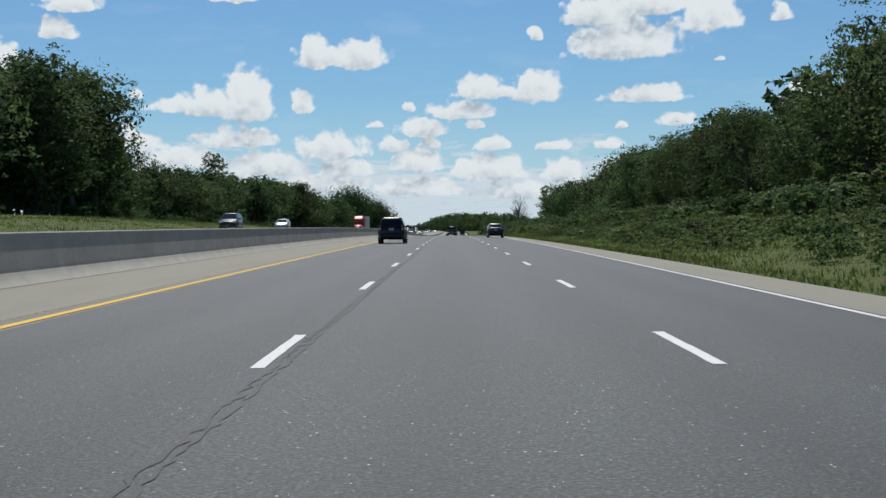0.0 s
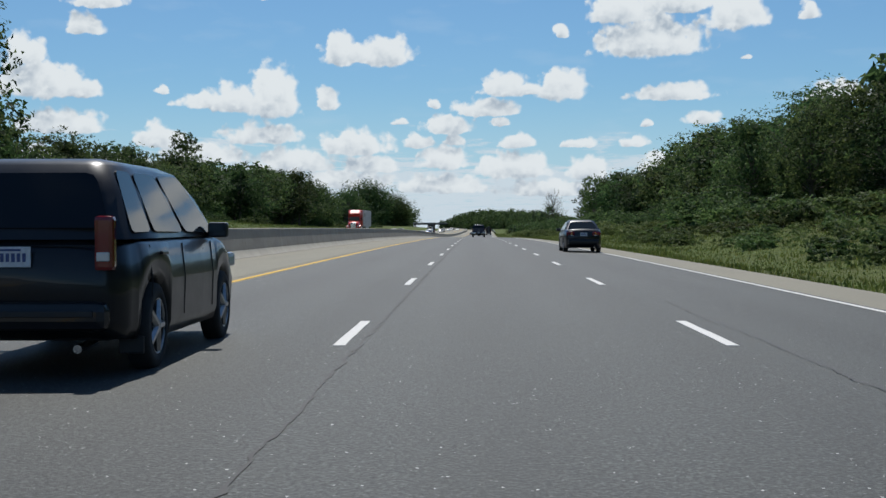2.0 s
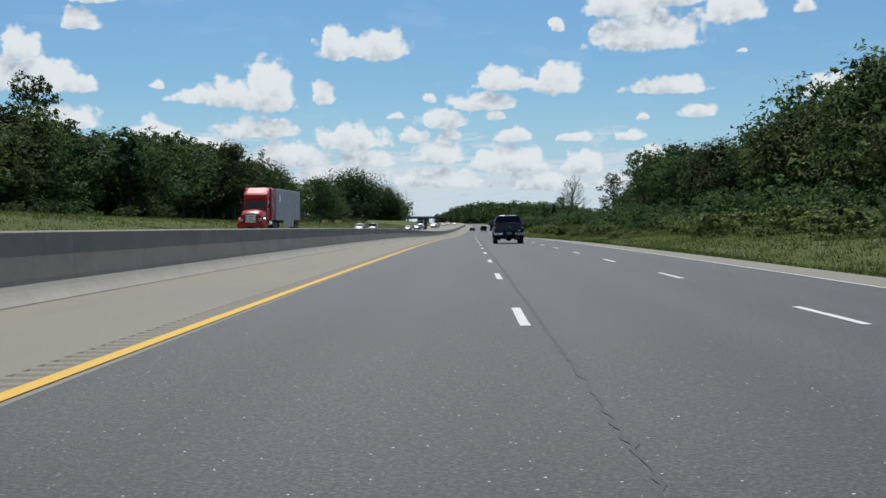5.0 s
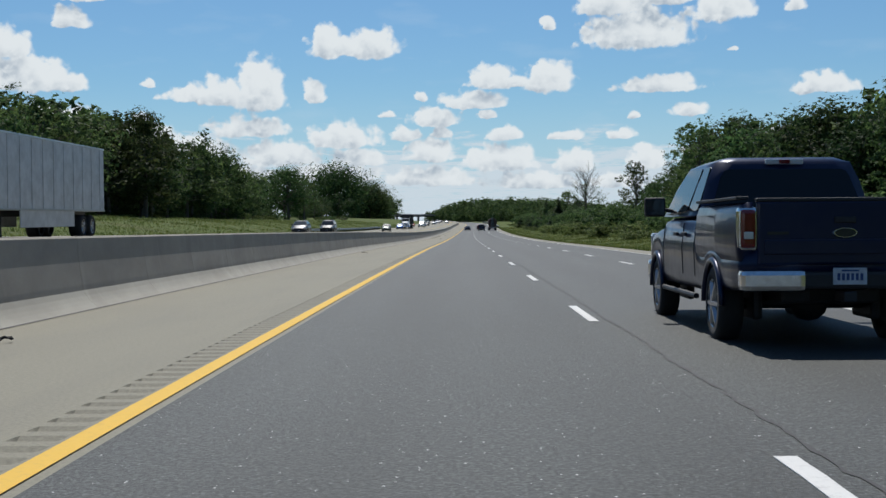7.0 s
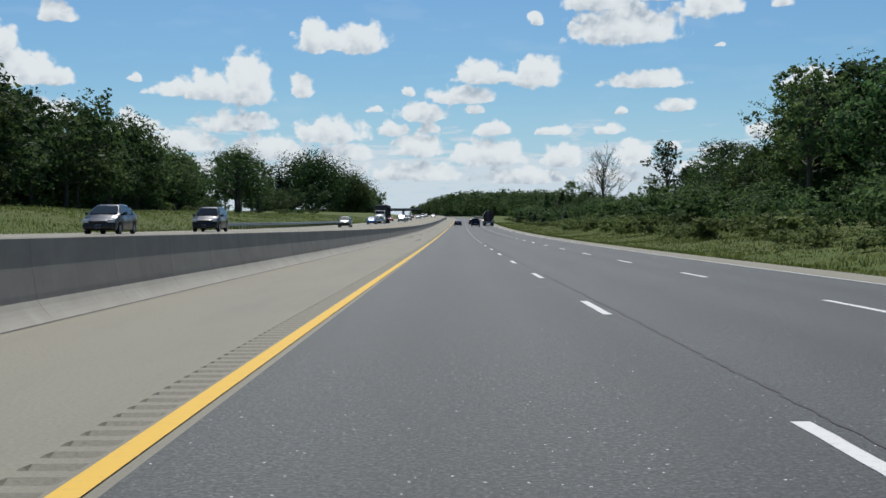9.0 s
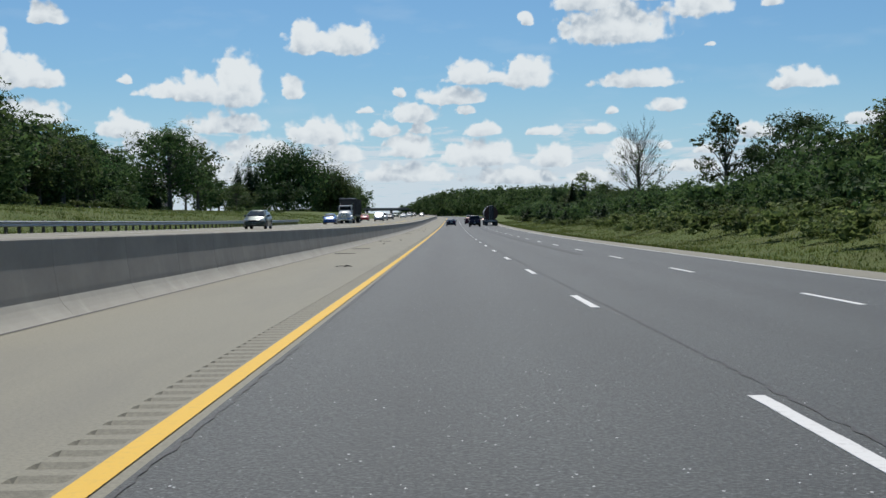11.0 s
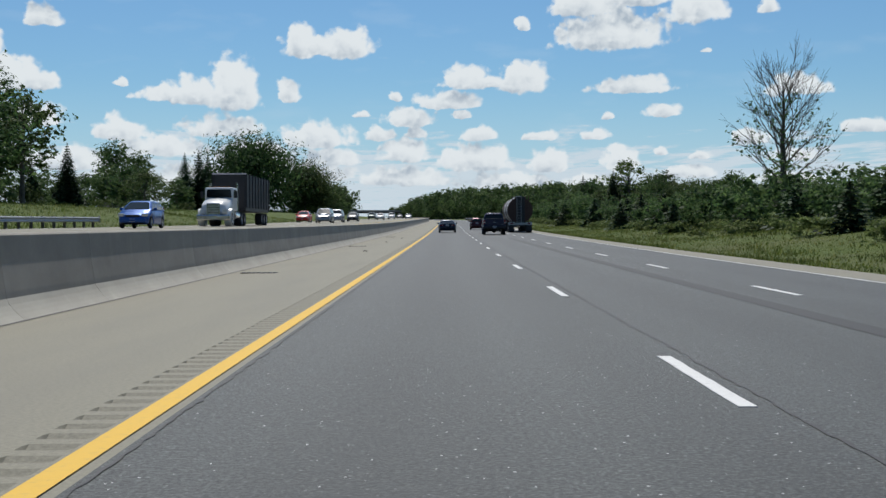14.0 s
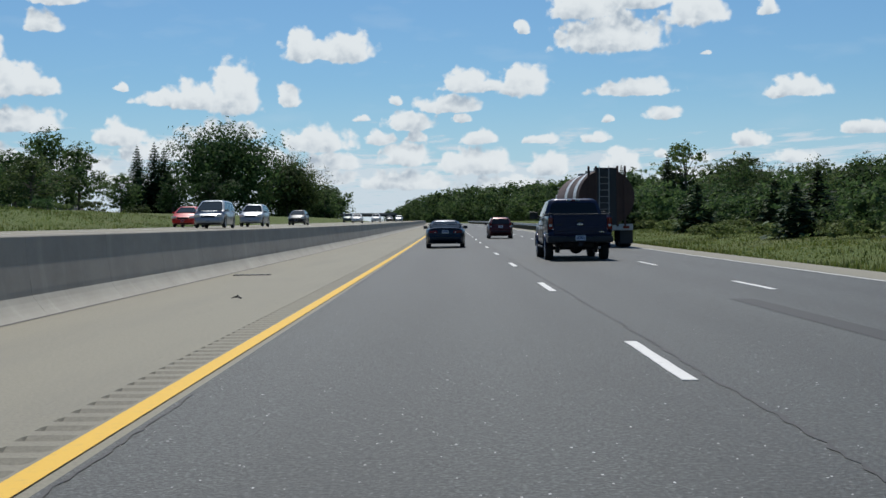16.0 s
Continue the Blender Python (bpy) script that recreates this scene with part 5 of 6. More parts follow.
def pickup(name, label, paint, m, length=5.85, bed=2.0, emblem="oval", chrome_bumper=True, light_mat=None):
    """A pickup truck with an extended cab, open bed and tailgate."""
    o = thing(name, label, "pickup truck", m=m)
    hw, L, r, axles = 0.99, length, 0.395, (1.22, length - 1.0)
    belt, bed_top = 1.31, 1.41
    top = curve([(0, 0.98), (0.1, 1.0), (bed, 1.02), (bed + 0.15, belt), (L - 1.65, belt), (L - 1.4, 1.22), (L - 0.25, 1.12), (L, 0.9)])
    half = curve([(0, hw * 0.97), (0.3, hw), (L - 0.6, hw), (L - 0.2, hw * 0.95), (L, hw * 0.86)])
    sill = curve([(0, 0.62), (0.5, 0.56), (bed, 0.5), (L - 1.6, 0.5), (L, 0.45)])
    body_shell(o, paint, L, top, half, sill, axles, r)
    for sx in (1, -1):
        panel, lines = [(hw * 0.99, 0.86), (hw * 1.004, 1.0), (hw * 0.998, 1.15), (hw * 0.985, 1.3), (hw * 0.955, 1.385), (hw * 0.91, bed_top), (hw - 0.13, bed_top), (hw - 0.13, 0.9)], []
        bm = bmesh.new()
        for y, k in ((0.0, 0.985), (0.12, 1.0), (bed * 0.5, 1.0), (bed + 0.1, 1.0)):
            lines.append([bm.verts.new((sx * x * k, y, z)) for x, z in panel])
        for la, lb in zip(lines, lines[1:]):
            for j in range(len(panel)):
                bm.faces.new((la[j], la[(j + 1) % len(panel)], lb[(j + 1) % len(panel)], lb[j]))
        bm.faces.new(lines[0])
        bm.faces.new(lines[-1][::-1])
        bmesh.ops.recalc_face_normals(bm, faces=bm.faces)
        part("bed_side", bm, paint, o, smooth=True)
        part("bed_rail", a_box((0.12, bed, 0.03), (sx * (hw - 0.06), bed / 2 + 0.06, bed_top + 0.04), 0.01), BLACK, o)
        for ax in axles:
            wheel_part(o, sx * (hw - 0.13), ax, r, 0.25, ALLOY, 6)
            bm = tube([(sx * (hw - 0.01), ax + math.cos(math.pi * i / 14) * r * 1.13, r + math.sin(math.pi * i / 14) * r * 1.13) for i in range(15)], 0.035)
            part("wheel_arch", bm, paint, o, smooth=True)
            part("wheel_well", a_box((0.1, r * 1.7, r * 1.4), (sx * (hw - 0.4), ax, r * 1.3), 0.05), BLACK, o)
        mirror_part(o, sx, hw - 0.02, L - 1.85, belt + 0.12, BLACK, (0.26, 0.1, 0.24))
        part("side_step", rod(bmesh.new(), (sx * (hw - 0.02), bed + 0.15, 0.42), (sx * (hw - 0.02), L - 1.5, 0.42), 0.032, 0.032, 8), BLACK, o)
        lamp = part("tail_light", a_box((0.15, 0.16, 0.37), (sx * (hw - 0.095), 0.05, 1.16), 0.04), light_mat or TAIL_RED, o)
        if chrome_bumper:
            part("bezel", a_box((0.18, 0.15, 0.41), (sx * (hw - 0.095), 0.065, 1.16), 0.04), CHROME, lamp)
        part("reverse_lens", a_box((0.09, 0.02, 0.07), (sx * (hw - 0.095), -0.033, 1.1), 0.015), LENS_WHITE, lamp)
        for y in (bed + 0.2, bed + 0.95, L - 1.55):
            panel_gap(o, sx, half(y), sill(y), top(y), y)
        for y in (bed + 0.75, bed + 1.3):
            part("door_handle", a_box((0.035, 0.22, 0.045), (sx * (hw + 0.006), y, 1.1), 0.012), BLACK, o)
        part("headlight", a_box((0.34, 0.16, 0.3), (sx * 0.74, L - 0.06, 0.95), 0.04), LENS_WHITE, o)
    part("bed_floor", a_box((1.75, bed, 0.06), (0, bed / 2 + 0.06, 0.93), 0.01), BLACK, o)
    gate = part("tailgate", a_box((1.62, 0.08, 0.6), (0, 0.02, 1.12), 0.025), paint, o)
    part("gate_cap", a_box((1.64, 0.1, 0.035), (0, 0.02, 1.43), 0.012), BLACK, gate)
    part("gate_handle", a_box((0.2, 0.03, 0.06), (0, -0.025, 1.24), 0.012), BLACK, gate)
    part("gate_ridge", a_box((1.5, 0.025, 0.14), (0, -0.022, 0.99), 0.012), paint, gate)
    if emblem == "oval":
        e = bmesh.new()
        bmesh.ops.create_cone(e, cap_ends=True, segments=24, radius1=1, radius2=0.9, depth=1.0, matrix=Matrix.LocRotScale((0, -0.03, 1.12), Euler((radians(90), 0, 0)), (0.12, 0.05, 0.02)))
        part("emblem", e, CHROME, gate)
        e = bmesh.new()
        bmesh.ops.create_cone(e, cap_ends=True, segments=24, radius1=0.86, radius2=0.8, depth=1.0, matrix=Matrix.LocRotScale((0, -0.036, 1.12), Euler((radians(90), 0, 0)), (0.12, 0.05, 0.02)))
        part("emblem_face", e, MIRROR_DARK, gate)
    else:
        e = a_box((0.2, 0.02, 0.045), (0, -0.03, 1.13), 0.008)
        box(e, (0.07, 0.02, 0.085), (0, -0.03, 1.13), 0.008)
        part("emblem", e, CHROME, gate)
    part("badge", a_box((0.2, 0.01, 0.03), (-0.62, -0.024, 1.12), 0.004), MIRROR_DARK, gate)
    part("badge", a_box((0.16, 0.01, 0.03), (0.66, -0.024, 0.9), 0.004), CHROME, gate)
    mat = CHROME if chrome_bumper else BLACK
    for sx in (1, -1):
        part("rear_bumper", a_box((0.6, 0.2, 0.2), (sx * 0.69, -0.06, 0.68), 0.05, (0, 0, sx * 5)), mat, o)
    step = part("bumper_step", a_box((0.85, 0.2, 0.16), (0, -0.06, 0.68), 0.03), BLACK if chrome_bumper else BLACK, o)
    plate_part(step, 0, -0.17, 0.72)
    part("tow_hitch", a_box((0.12, 0.3, 0.1), (0, -0.05, 0.53), 0.015), BLACK, o)
    part("axle", rod(bmesh.new(), (-0.75, axles[0], r), (0.75, axles[0], r), 0.06, 0.06, 10), BLACK, o)
    bmd = bmesh.new()
    bmesh.ops.create_icosphere(bmd, subdivisions=2, radius=0.17, matrix=Matrix.LocRotScale((0, axles[0], r - 0.02), Euler((0, 0, 0)), (1.2, 1, 1)))
    part("differential", bmd, BLACK, o, smooth=True)
    part("spare_wheel", rod(bmesh.new(), (0, 0.7, 0.45), (0, 0.7, 0.62), 0.33, 0.33, 20), RUBBER, o)
    part("chassis", a_box((0.95, L * 0.85, 0.18), (0, L / 2, 0.52), 0.03), BLACK, o)
    part("exhaust", rod(bmesh.new(), (0.62, 0.35, 0.42), (0.74, 0.75, 0.45), 0.04), CHROME, o)
    cabin(o, paint, (bed + 0.08, L - 1.3), (bed + 0.22, L - 2.15), belt, 1.95, 0.93, 0.74, split=(0.3,))
    part("cargo_lens", a_box((0.42, 0.05, 0.06), (0, bed + 0.17, 1.895), 0.012), LENS_WHITE, o)
    part("brake_light", a_box((0.12, 0.02, 0.045), (0, bed + 0.138, 1.895), 0.008), TAIL_RED, o)
    part("grille", a_box((1.1, 0.08, 0.36), (0, L - 0.02, 0.92), 0.04), CHROME, o)
    part("front_bumper", a_box((1.9, 0.22, 0.26), (0, L + 0.02, 0.6), 0.06), mat, o)
    return o


def lorry_tractor(name, label, paint, m, sleeper=True, group=""):
    """A conventional road tractor, facing +y."""
    o = thing(name, label, "truck", group, m=m)
    back = 3.2
    part("chassis", a_box((0.9, 7.0, 0.28), (0, 3.7, 0.78), 0.03), BLACK, o)
    hood = curve([(4.9, 2.0), (5.2, 1.98), (6.9, 1.72), (7.25, 1.45)])
    bm, rings = bmesh.new(), []
    for y in (4.9, 5.4, 5.9, 6.4, 6.9, 7.1, 7.25):
        w, z = (1.0 if y < 6.9 else 0.92), hood(y)
        sec = [(0, z + 0.05), (w * 0.6, z + 0.02), (w * 0.92, z - 0.1), (w, z - 0.45), (w, 0.85), (0, 0.85)]
        rings.append([bm.verts.new((x, y, zz)) for x, zz in sec] + [bm.verts.new((-x, y, zz)) for x, zz in reversed(sec[1:-1])])
    k = len(rings[0])
    for a, b in zip(rings, rings[1:]):
        for j in range(k):
            bm.faces.new((a[j], a[(j + 1) % k], b[(j + 1) % k], b[j]))
    bm.faces.new(rings[0][::-1])
    bm.faces.new(rings[-1])
    bmesh.ops.recalc_face_normals(bm, faces=bm.faces)
    part("hood", bm, paint, o, smooth=True)
    part("grille", a_box((0.95, 0.1, 0.95), (0, 7.27, 1.15), 0.06), CHROME, o)
    for i in range(5):
        part("grille_bar", a_box((0.8, 0.04, 0.05), (0, 7.33, 0.8 + 0.17 * i), 0.01), BLACK, o)
    part("front_bumper", a_box((2.4, 0.25, 0.4), (0, 7.35, 0.6), 0.08), CHROME if not sleeper else paint, o)
    part("cab", a_box((2.1, 1.75, 1.75), (0, 4.15, 1.95), 0.14), paint, o)
    quad_pane("windscreen", [(0.98, 5.03, 2.02), (-0.98, 5.03, 2.02), (-0.92, 5.02, 2.72), (0.92, 5.02, 2.72)], GLASS, o, 0.05, 0.012)
    for sx in (1, -1):
        part("side_window", a_box((0.02, 0.9, 0.6), (sx * 1.052, 4.4, 2.35), 0.008), GLASS, o)
        part("headlight", a_box((0.3, 0.15, 0.26), (sx * 0.83, 7.2, 1.05), 0.05), LENS_WHITE, o)
        fender = part("fender", rod(bmesh.new(), (sx * 0.72, 6.35, 0.62), (sx * 1.2, 6.35, 0.62), 0.66, 0.62, 20), paint, o)
        part("fuel_tank", rod(bmesh.new(), (sx * 0.85, 2.9, 0.75), (sx * 0.85, 4.6, 0.75), 0.33, 0.33, 16), CHROME, o)
        part("exhaust_stack", rod(bmesh.new(), (sx * 1.0, 3.15, 1.0), (sx * 1.0, 3.15, 3.7 if sleeper else 3.2), 0.08, 0.08, 10), CHROME, o)
        mirror_part(o, sx, 1.12, 5.0, 2.3, BLACK, (0.2, 0.12, 0.5))
        wheel_part(o, sx * 1.06, 6.35, 0.5, 0.3, CHROME)
        for y in (0.9, 2.2):
            wheel_part(o, sx * 0.95, y, 0.5, 0.55, CHROME)
    if sleeper:
        part("sleeper", a_box((2.4, 1.7, 2.9), (0, 2.65, 2.45), 0.18), paint, o)
        part("roof_fairing", a_box((2.15, 1.9, 0.85), (0, 4.05, 3.25), 0.3, (-22, 0, 0)), paint, o)
        for i in range(5):
            part("marker_light", a_box((0.1, 0.06, 0.04), (-0.7 + 0.35 * i, 4.85, 3.0), 0.01), AMBER, o)
        part("roof_window", a_box((1.3, 0.04, 0.28), (0, 4.75, 3.14), 0.02, (-30, 0, 0)), GLASS, o)
    else:
        for i in range(5):
            part("marker_light", a_box((0.1, 0.06, 0.05), (-0.7 + 0.35 * i, 4.9, 2.86), 0.01), AMBER, o)
    return o


def box_trailer(name, label, m):
    o = thing(name, label, "trailer", m=m)
    part("box", a_box((2.6, 15.5, 2.85), (0, 7.75, 2.6), 0.05), TRAILER_WHITE, o)
    for z in (1.2, 4.0):
        part("rail", a_box((2.64, 15.52, 0.09), (0, 7.75, z), 0.01), ALLOY, o)
    for i in range(12):
        for sx in (1, -1):
            part("rib", a_box((0.03, 0.05, 2.7), (sx * 1.31, 0.7 + 1.28 * i, 2.6), 0.008), TRAILER_WHITE, o)
    for sx in (1, -1):
        part("side_mark", a_box((0.012, 0.9, 0.7), (sx * 1.318, 13.6, 3.2), 0.003), TAIL_RED, o, "red and dark painted mark")
        part("landing_leg", a_box((0.15, 0.15, 1.0), (sx * 0.8, 11.8, 0.65), 0.02), BLACK, o)
        for y in (1.6, 2.9):
            wheel_part(o, sx * 0.95, y, 0.5, 0.55, ALLOY)
        part("skirt", a_box((0.04, 6.5, 0.7), (sx * 1.25, 7.6, 0.85), 0.01), TRAILER_WHITE, o)
    part("frame", a_box((1.0, 14.5, 0.25), (0, 7.6, 1.05), 0.02), BLACK, o)
    return o


def bin_trailer(name, label, m):
    """A tall dark open-top haul body with posts."""
    o = thing(name, label, "trailer", m=m)
    part("floor", a_box((2.5, 12.0, 0.3), (0, 6.0, 1.2), 0.03), BLACK, o)
    for sx in (1, -1):
        part("side_wall", a_box((0.08, 12.0, 2.5), (sx * 1.24, 6.0, 2.6), 0.02), TARP, o)
        for i in range(9):
            part("post", a_box((0.1, 0.14, 2.6), (sx * 1.31, 0.1 + 1.47 * i, 2.62), 0.02), TARP, o)
        for y in (0.9, 2.2, 3.5):
            wheel_part(o, sx * 0.95, y, 0.5, 0.55, ALLOY)
    for y in (0.04, 11.96):
        part("end_wall", a_box((2.4, 0.08, 2.5), (0, y, 2.6), 0.02), TARP, o)
    part("top_rail", a_box((2.62, 0.1, 0.12), (0, 11.96, 3.9), 0.02), STEEL, o)
    part("load", a_box((2.35, 11.7, 0.5), (0, 6.0, 3.5), 0.2), TARP, o)
    return o


def tank_trailer(name, label, m):
    """A bulk tank trailer with a round, ribbed body and a dark flat end above the bumper."""
    o = thing(name, label, "trailer", m=m)
    n, rings, bm = 28, [], bmesh.new()
    for y, k in ((0.0, 1.0), (0.12, 1.02), (12.0, 1.02), (12.5, 0.85)):
        rings.append([bm.verts.new((1.28 * k * math.cos(6.2832 * i / n), y, 2.35 + 1.33 * k * math.sin(6.2832 * i / n))) for i in range(n)])
    for a, b in zip(rings, rings[1:]):
        for j in range(n):
            bm.faces.new((a[j], a[(j + 1) % n], b[(j + 1) % n], b[j]))
    bm.faces.new(rings[0][::-1])
    bm.faces.new(rings[-1])
    bmesh.ops.recalc_face_normals(bm, faces=bm.faces)
    part("tank", bm, TANK_BROWN, o, "dark rust-brown steel shell", smooth=True)
    e = bmesh.new()
    bmesh.ops.create_cone(e, cap_ends=True, segments=28, radius1=1.27, radius2=1.31, depth=0.2, matrix=Matrix.Translation((0, -0.08, 2.35)) @ Euler((radians(90), 0, 0)).to_matrix().to_4x4())
    part("end_cap", e, TANK_BROWN, o, "rust-brown tank end")
    for y in (0.9, 5.4):
        bm, rings = bmesh.new(), []
        for d in (0.0, 1.5):
            rings.append([bm.verts.new((1.34 * math.cos(6.2832 * i / n), y + d, 2.35 + 1.39 * math.sin(6.2832 * i / n))) for i in range(n)])
        for j in range(n):
            bm.faces.new((rings[0][j], rings[0][(j + 1) % n], rings[1][(j + 1) % n], rings[1][j]))
        part("band", bm, PALE_BAND, o, "wide pale grey band", smooth=True)
    for x in (-0.85, -0.5, 0.5, 0.85):
        part("end_post", a_box((0.1, 0.08, 2.85), (x, -0.22, 2.4), 0.015), TANK_BROWN, o)
    part("end_panel", a_box((1.0, 0.06, 2.7), (0, -0.2, 2.4), 0.02), TARP, o, "dark panel between posts")
    for y in (2.5, 6.2, 9.9):
        part("hatch", rod(bmesh.new(), (0, y, 3.6), (0, y, 3.85), 0.3, 0.3, 14), STEEL, o)
    for x in (-0.35, 0.1):
        part("ladder_rail", rod(bmesh.new(), (x, -0.22, 1.0), (x, -0.22, 3.8), 0.025, 0.025, 6), STEEL, o)
    for i in range(8):
        part("rung", rod(bmesh.new(), (-0.35, -0.22, 1.2 + 0.3 * i), (0.1, -0.22, 1.2 + 0.3 * i), 0.018, 0.018, 5), STEEL, o)
    part("frame", a_box((1.0, 11.5, 0.3), (0, 6.0, 0.95), 0.02), BLACK, o)
    part("rear_bumper", a_box((2.45, 0.15, 0.3), (0, -0.15, 0.95), 0.02), STEEL, o)
    for sx in (1, -1):
        part("tail_light", a_box((0.3, 0.04, 0.12), (sx * 0.9, -0.24, 0.95), 0.02), TAIL_RED, o)
        part("mud_flap", a_box((0.6, 0.03, 0.65), (sx * 0.93, -0.1, 0.5), 0.01), BLACK, o)
        for y in (0.6, 1.9):
            wheel_part(o, sx * 0.95, y, 0.5, 0.55, ALLOY)
    return o


# the traffic on the carriageway
passenger_car("coupe", "dark navy two-door coupe with a rear spoiler in the inner lane", TEAL_NAVY, COUPE, on_road(613.0, -1.95))
passenger_car("sedan", "grey four-door saloon car in the outer lane", GUNMETAL, SEDAN, on_road(116.0, 6.2, -0.045))
passenger_car("crossover", "black crossover car in the inner lane", CHARCOAL, SUV, on_road(69.5, -2.2))
passenger_car("hatchback", "dark red hatchback car in the middle lane", MAROON, HATCH, on_road(640.0, 1.75))
pickup("pickup_truck", "dark navy extended-cab pickup truck with chrome bumper ends", NAVY, on_road(248.4, 1.95))
pickup("pickup_truck", "dark blue pickup truck with a dark bumper behind the tank trailer", NAVY, on_road(592.5, 2.2), 5.7, 1.9, "cross", False)
tank_trailer("tank_trailer", "dark rust-brown round tank trailer with wide pale bands", on_road(613.5, 5.65, -0.03))
lorry_tractor("tank_lorry", "dark red road tractor drawing the tank trailer", MAROON, on_road(624.2, 5.65, -0.03), False)


# the traffic of the oncoming carriageway
def oncoming(s, x):
    return on_road(s, x, HIGH_ROAD + 0.09 * (-11.4 - x) / 11.2, 180.0)


ONCOMING = "oncoming cars beyond the median wall"
lorry_tractor("red_lorry", "bright red road tractor with sleeper cab and chrome grille", RED_PAINT, oncoming(280.0, -19.5), True)
box_trailer("box_trailer", "long white box trailer behind the red tractor", oncoming(294.1, -19.5))
passenger_car("oncoming_car", "dark blue-grey car on the oncoming carriageway", GUNMETAL, SUV, oncoming(116.0, -20.3), group=ONCOMING)
passenger_car("oncoming_car", "silver car with bright windscreen on the oncoming carriageway", SILVER, HATCH, oncoming(154.0, -20.3), group=ONCOMING)
passenger_car("oncoming_car", "dark blue saloon on the oncoming carriageway", GUNMETAL, SEDAN, oncoming(371.0, -18.9), group=ONCOMING)
passenger_car("oncoming_car", "dark green car on the oncoming carriageway", GREEN_GREY, SEDAN, oncoming(478.0, -16.9), group=ONCOMING)
passenger_car("oncoming_car", "dark sport utility car on the oncoming carriageway", CHARCOAL, SUV, oncoming(395.0, -18.7), group=ONCOMING)
passenger_car("oncoming_car", "bright blue hatchback on the oncoming carriageway", BLUE_PAINT, HATCH, oncoming(555.0, -18.8), group=ONCOMING)
lorry_tractor("white_lorry", "white road tractor with chrome grille", WHITE_PAINT, oncoming(580.0, -18.6), False)
bin_trailer("haul_trailer", "tall black haul trailer behind the white tractor", oncoming(591.2, -18.6))
passenger_car("oncoming_van", "silver minivan on the oncoming carriageway", SILVER, VAN, oncoming(637.0, -16.8), "van", ONCOMING)
passenger_car("oncoming_car", "red car on the oncoming carriageway", RED_PAINT, SEDAN, oncoming(646.0, -20.4), group=ONCOMING)
passenger_car("oncoming_car", "silver sport utility car on the oncoming carriageway", SILVER, SUV, oncoming(653.0, -16.8), group=ONCOMING)
passenger_car("oncoming_car", "dark saloon on the oncoming carriageway", CHARCOAL, SEDAN, oncoming(681.0, -16.8), group=ONCOMING)
for i, (s, x, paint, spec) in enumerate(((760, -16.8, WHITE_PAINT, SEDAN), (785, -20.3, GREEN_GREY, SUV), (812, -16.8, WHITE_PAINT, SUV), (840, -13.2, SILVER, SEDAN), (880, -16.8, CHARCOAL, SEDAN))):
    passenger_car("oncoming_car", "distant %s on the oncoming carriageway" % ("white car" if paint is WHITE_PAINT else "silver car" if paint is SILVER else "dark car"), paint, spec, oncoming(s, x), group=ONCOMING)


# ---- farmhouse ----
def farmhouse(m):
    o = thing("farmhouse", "low pale house with a grey roof among trees", "house", m=m)
    part("wall", a_box((11, 8, 3.0), (0, 0, 1.3), 0.03), BRICK_WALL, o)
    bm = bmesh.new()
    pts = [(-6, -4.6, 2.75), (6, -4.6, 2.75), (6, 4.6, 2.75), (-6, 4.6, 2.75), (-6, 0, 4.9), (6, 0, 4.9)]
    v = [bm.verts.new(p) for p in pts]
    for f in ((0, 1, 5, 4), (2, 3, 4, 5), (1, 2, 5), (3, 0, 4), (3, 2, 1, 0)):
        bm.faces.new([v[i] for i in f])
    roof = part("roof", bm, ROOF_GREY, o)
    part("chimney", a_box((0.7, 0.7, 1.6), (2.5, 0.6, 5.0), 0.03), BARRIER, roof)
    for x in (-3.6, 0.2, 3.6):
        w = part("window", a_box((1.4, 0.08, 1.1), (x, -4.02, 1.6), 0.02), WHITE_PAINT, o)
        part("pane", a_box((1.2, 0.05, 0.9), (x, -4.06, 1.6), 0.01), GLASS, w)
    part("door", a_box((0.95, 0.08, 2.05), (-1.8, -4.02, 1.0), 0.02), POST_WOOD, o)
    return o


farmhouse(Matrix.Translation(spot(-170, 1130)) @ Euler((0, 0, 0.25)).to_matrix().to_4x4())


# ---- road details built of many pieces ----
def crack(x, s_from, s_to, wide, sway, seed, gaps=0.0):
    """A wandering open crack, filled dark."""
    r = random.Random(seed)
    verts, faces = [], []
    s, on = s_from, False
    while s < s_to:
        c = x + sway * noise.noise(Vector((s * 0.35, seed, 0))) + sway * 0.8 * noise.noise(Vector((s * 2.6, seed, 5))) + 0.6 * wide * r.uniform(-1, 1)
        w = wide * (0.3 + 1.1 * r.random() ** 2)
        for d in (-w / 2, w / 2):
            verts.append(road(s, c + d, 0.0345 if x > -1 else 0.006))
        if on and not (gaps and noise.noise(Vector((s * 0.05, seed, 9))) > 0.5 - gaps):
            k = len(verts)
            faces.append((k - 4, k - 3, k - 1, k - 2))
        on = True
        s += 0.14
    return tagged(mesh_part("road_crack", verts, faces, TAR), "dark open crack along the asphalt lane joint", "crack", kind="structure")


crack(0.20, -8.0, 720.0, 0.036, 0.03, 1)
crack(0.13, -8.0, 26.0, 0.05, 0.07, 7, 0.2)
crack(4.15, 30.0, 250.0, 0.013, 0.08, 9, 0.3)
crack(-3.57, 380.0, 640.0, 0.022, 0.02, 4, 0.3)


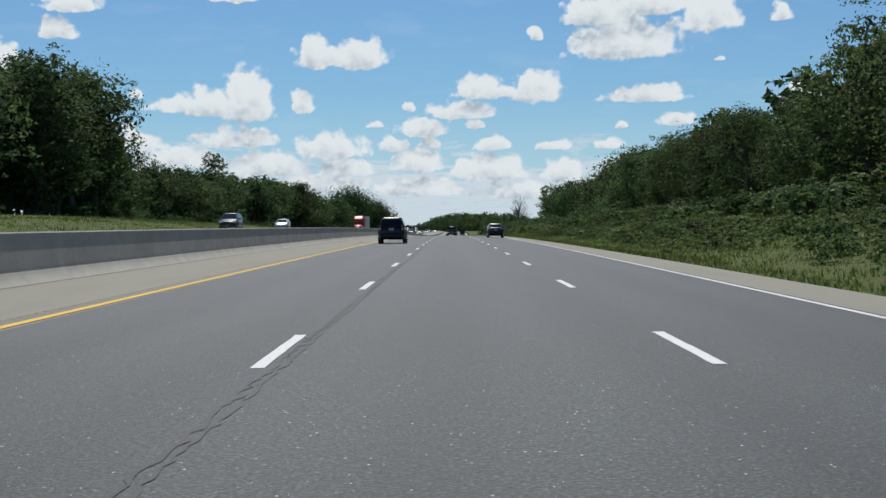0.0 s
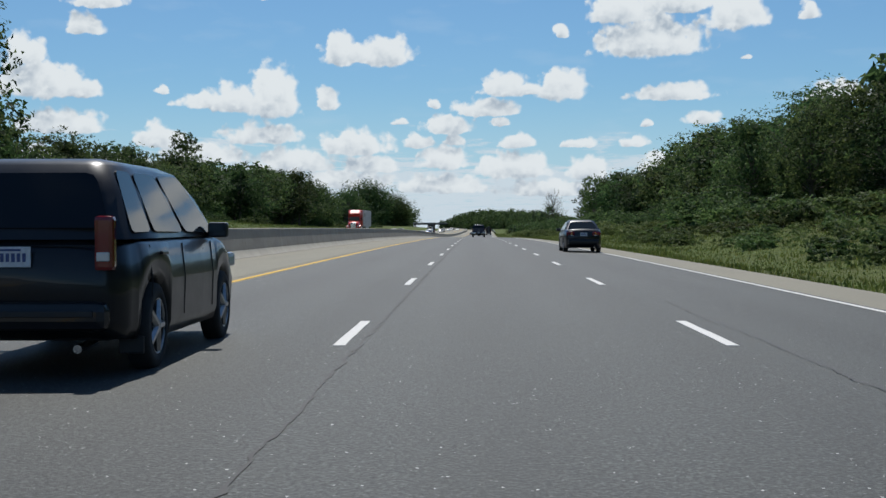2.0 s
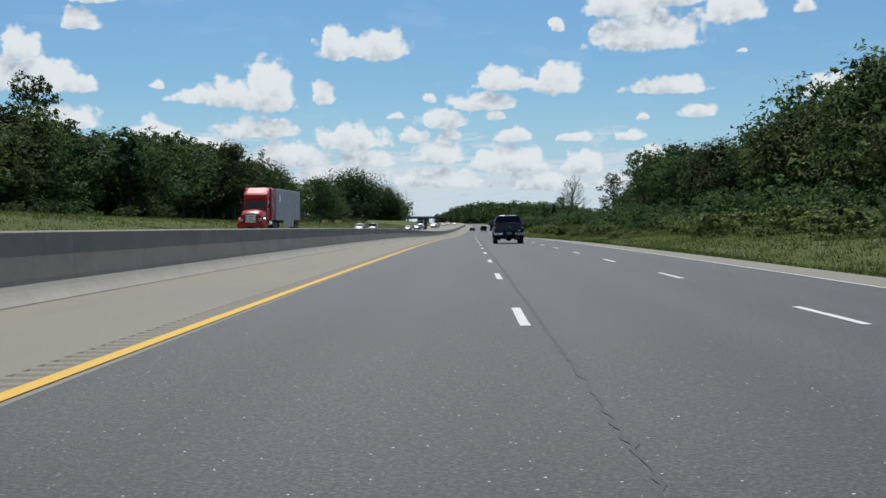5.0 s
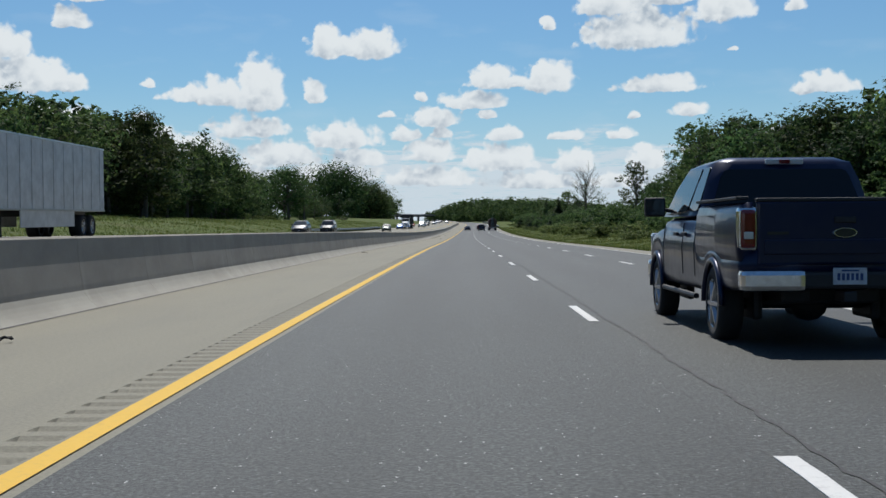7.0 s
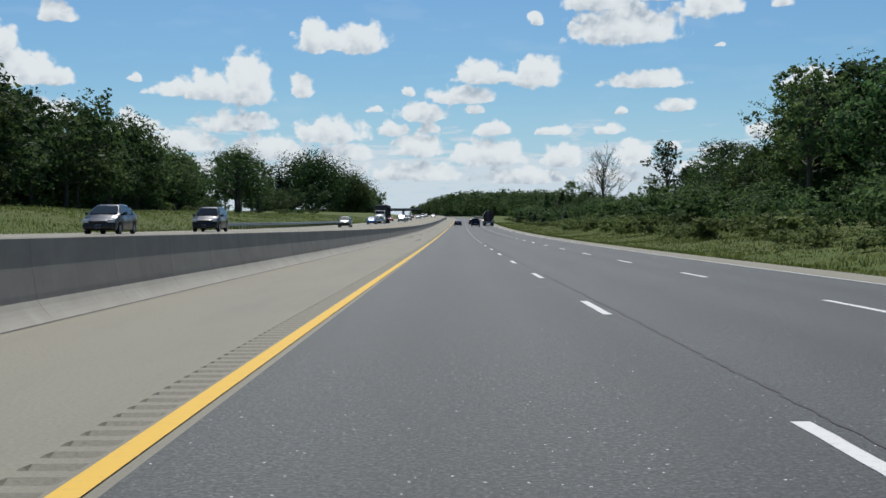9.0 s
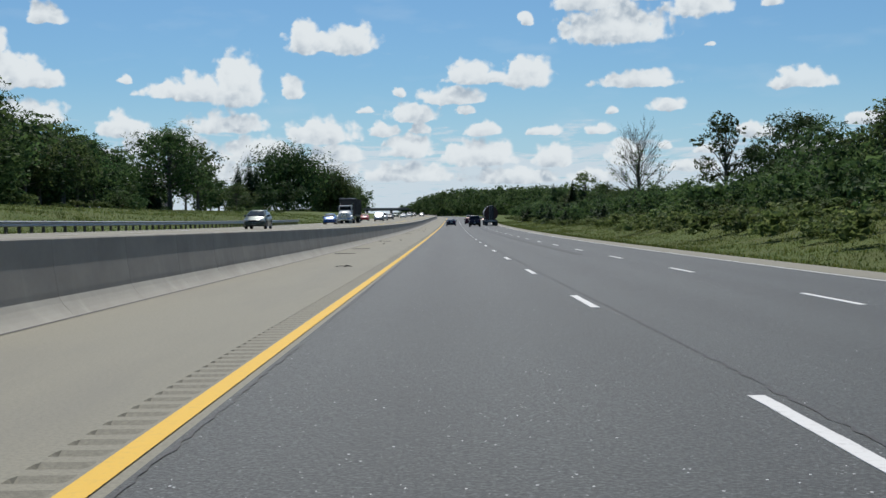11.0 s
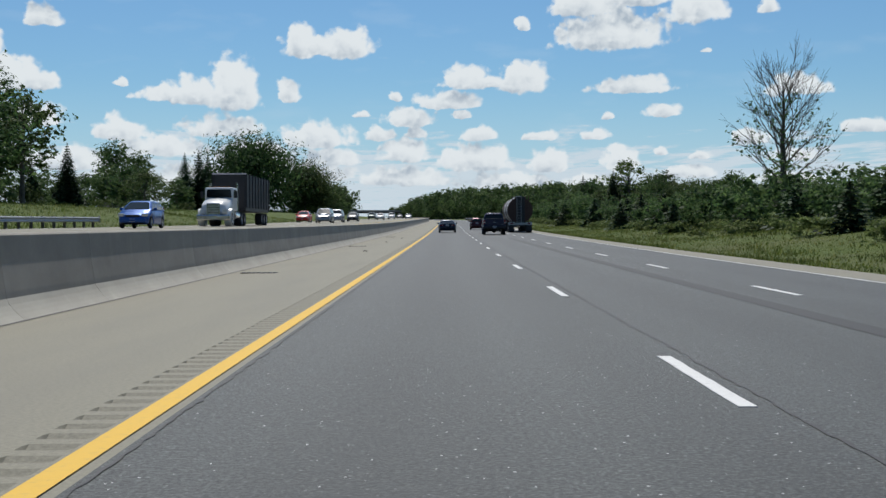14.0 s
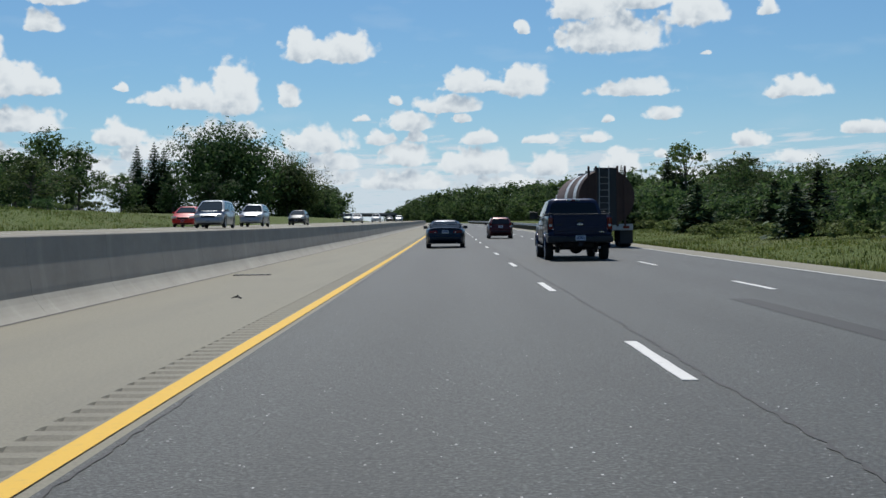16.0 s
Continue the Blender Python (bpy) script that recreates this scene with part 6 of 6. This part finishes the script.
def tyre_mark(points, wide, label):
    s_of, x_of = [p[0] for p in points], [p[1] for p in points]
    verts, faces, s = [], [], s_of[0]
    while s < s_of[-1]:
        x = float(np.interp(s, s_of, x_of))
        verts += [road(s, x - wide / 2, 0.0335), road(s, x + wide / 2, 0.0335)]
        s += 1.5
    faces = [(2 * i, 2 * i + 1, 2 * i + 3, 2 * i + 2) for i in range(len(verts) // 2 - 1)]
    return tagged(mesh_part("tyre_mark", verts, faces, TYRE_MARK), label, "tyre mark", kind="structure")


tyre_mark([(425, 2.9), (500, 2.7), (575, 2.6)], 0.36, "long dark tyre mark along the middle lane")


def drain(s, x):
    o = thing("drain_grate", "dark slotted drain grate in the shoulder", "drain", m=on_road(s, x, -0.012))
    part("pan", a_box((0.9, 0.34, 0.02), (0, 0, 0.0)), TAR, o)
    for i in range(7):
        part("slat", a_box((0.05, 0.34, 0.02), (-0.39 + 0.13 * i, 0, 0.012), 0.004), BLACK, o)
    return o


for s in (433, 443, 468, 515, 549, 585):
    drain(s, -6.55)


def scrap(s, x, size, seed):
    """A torn strip of tyre tread."""
    r = random.Random(seed)
    o = thing("tyre_scrap", "torn black strip of tyre tread on the shoulder", "debris", m=on_road(s, x, 0.0, r.uniform(0, 180)))
    bm = bmesh.new()
    pts = [bm.verts.new((size * (i / 6 - 0.5), 0.03 * math.sin(i * 1.3) + side * size * 0.12 * r.uniform(0.6, 1.1), 0.015 + 0.05 * math.sin(i / 6 * 3.1) * r.random() + up * 0.015)) for i in range(7) for side in (-1, 1) for up in (0, 1)]
    for i in range(6):
        a, b = pts[i * 4:i * 4 + 4], pts[i * 4 + 4:i * 4 + 8]
        for j, k in ((0, 2), (3, 1), (1, 0), (2, 3)):
            bm.faces.new((a[j], a[k], b[k], b[j]))
    part("tread", bm, RUBBER, o)
    return o


for i, (s, x, size) in enumerate(((78, -4.75, 0.35), (415, -5.1, 0.5), (300, -6.6, 0.3), (455, -6.0, 0.2), (536, -5.3, 0.22), (560, -5.6, 0.2), (575, -5.2, 0.18), (250, -6.5, 0.2), (470, -5.5, 0.15))):
    scrap(s, x, size, i)

dashes(0.0, 0.030, -60.0, 900.0, "broken white line between inner and middle lane")
dashes(3.75, 0.030, -60.0, 900.0, "broken white line between middle and outer lane")
dashes(-15.1, HIGH_ROAD + 0.028, 0.0, 700.0, "broken white line of the oncoming carriageway")
dashes(-18.85, HIGH_ROAD + 0.06, 0.0, 700.0, "broken white line of the oncoming carriageway")
median_wall()
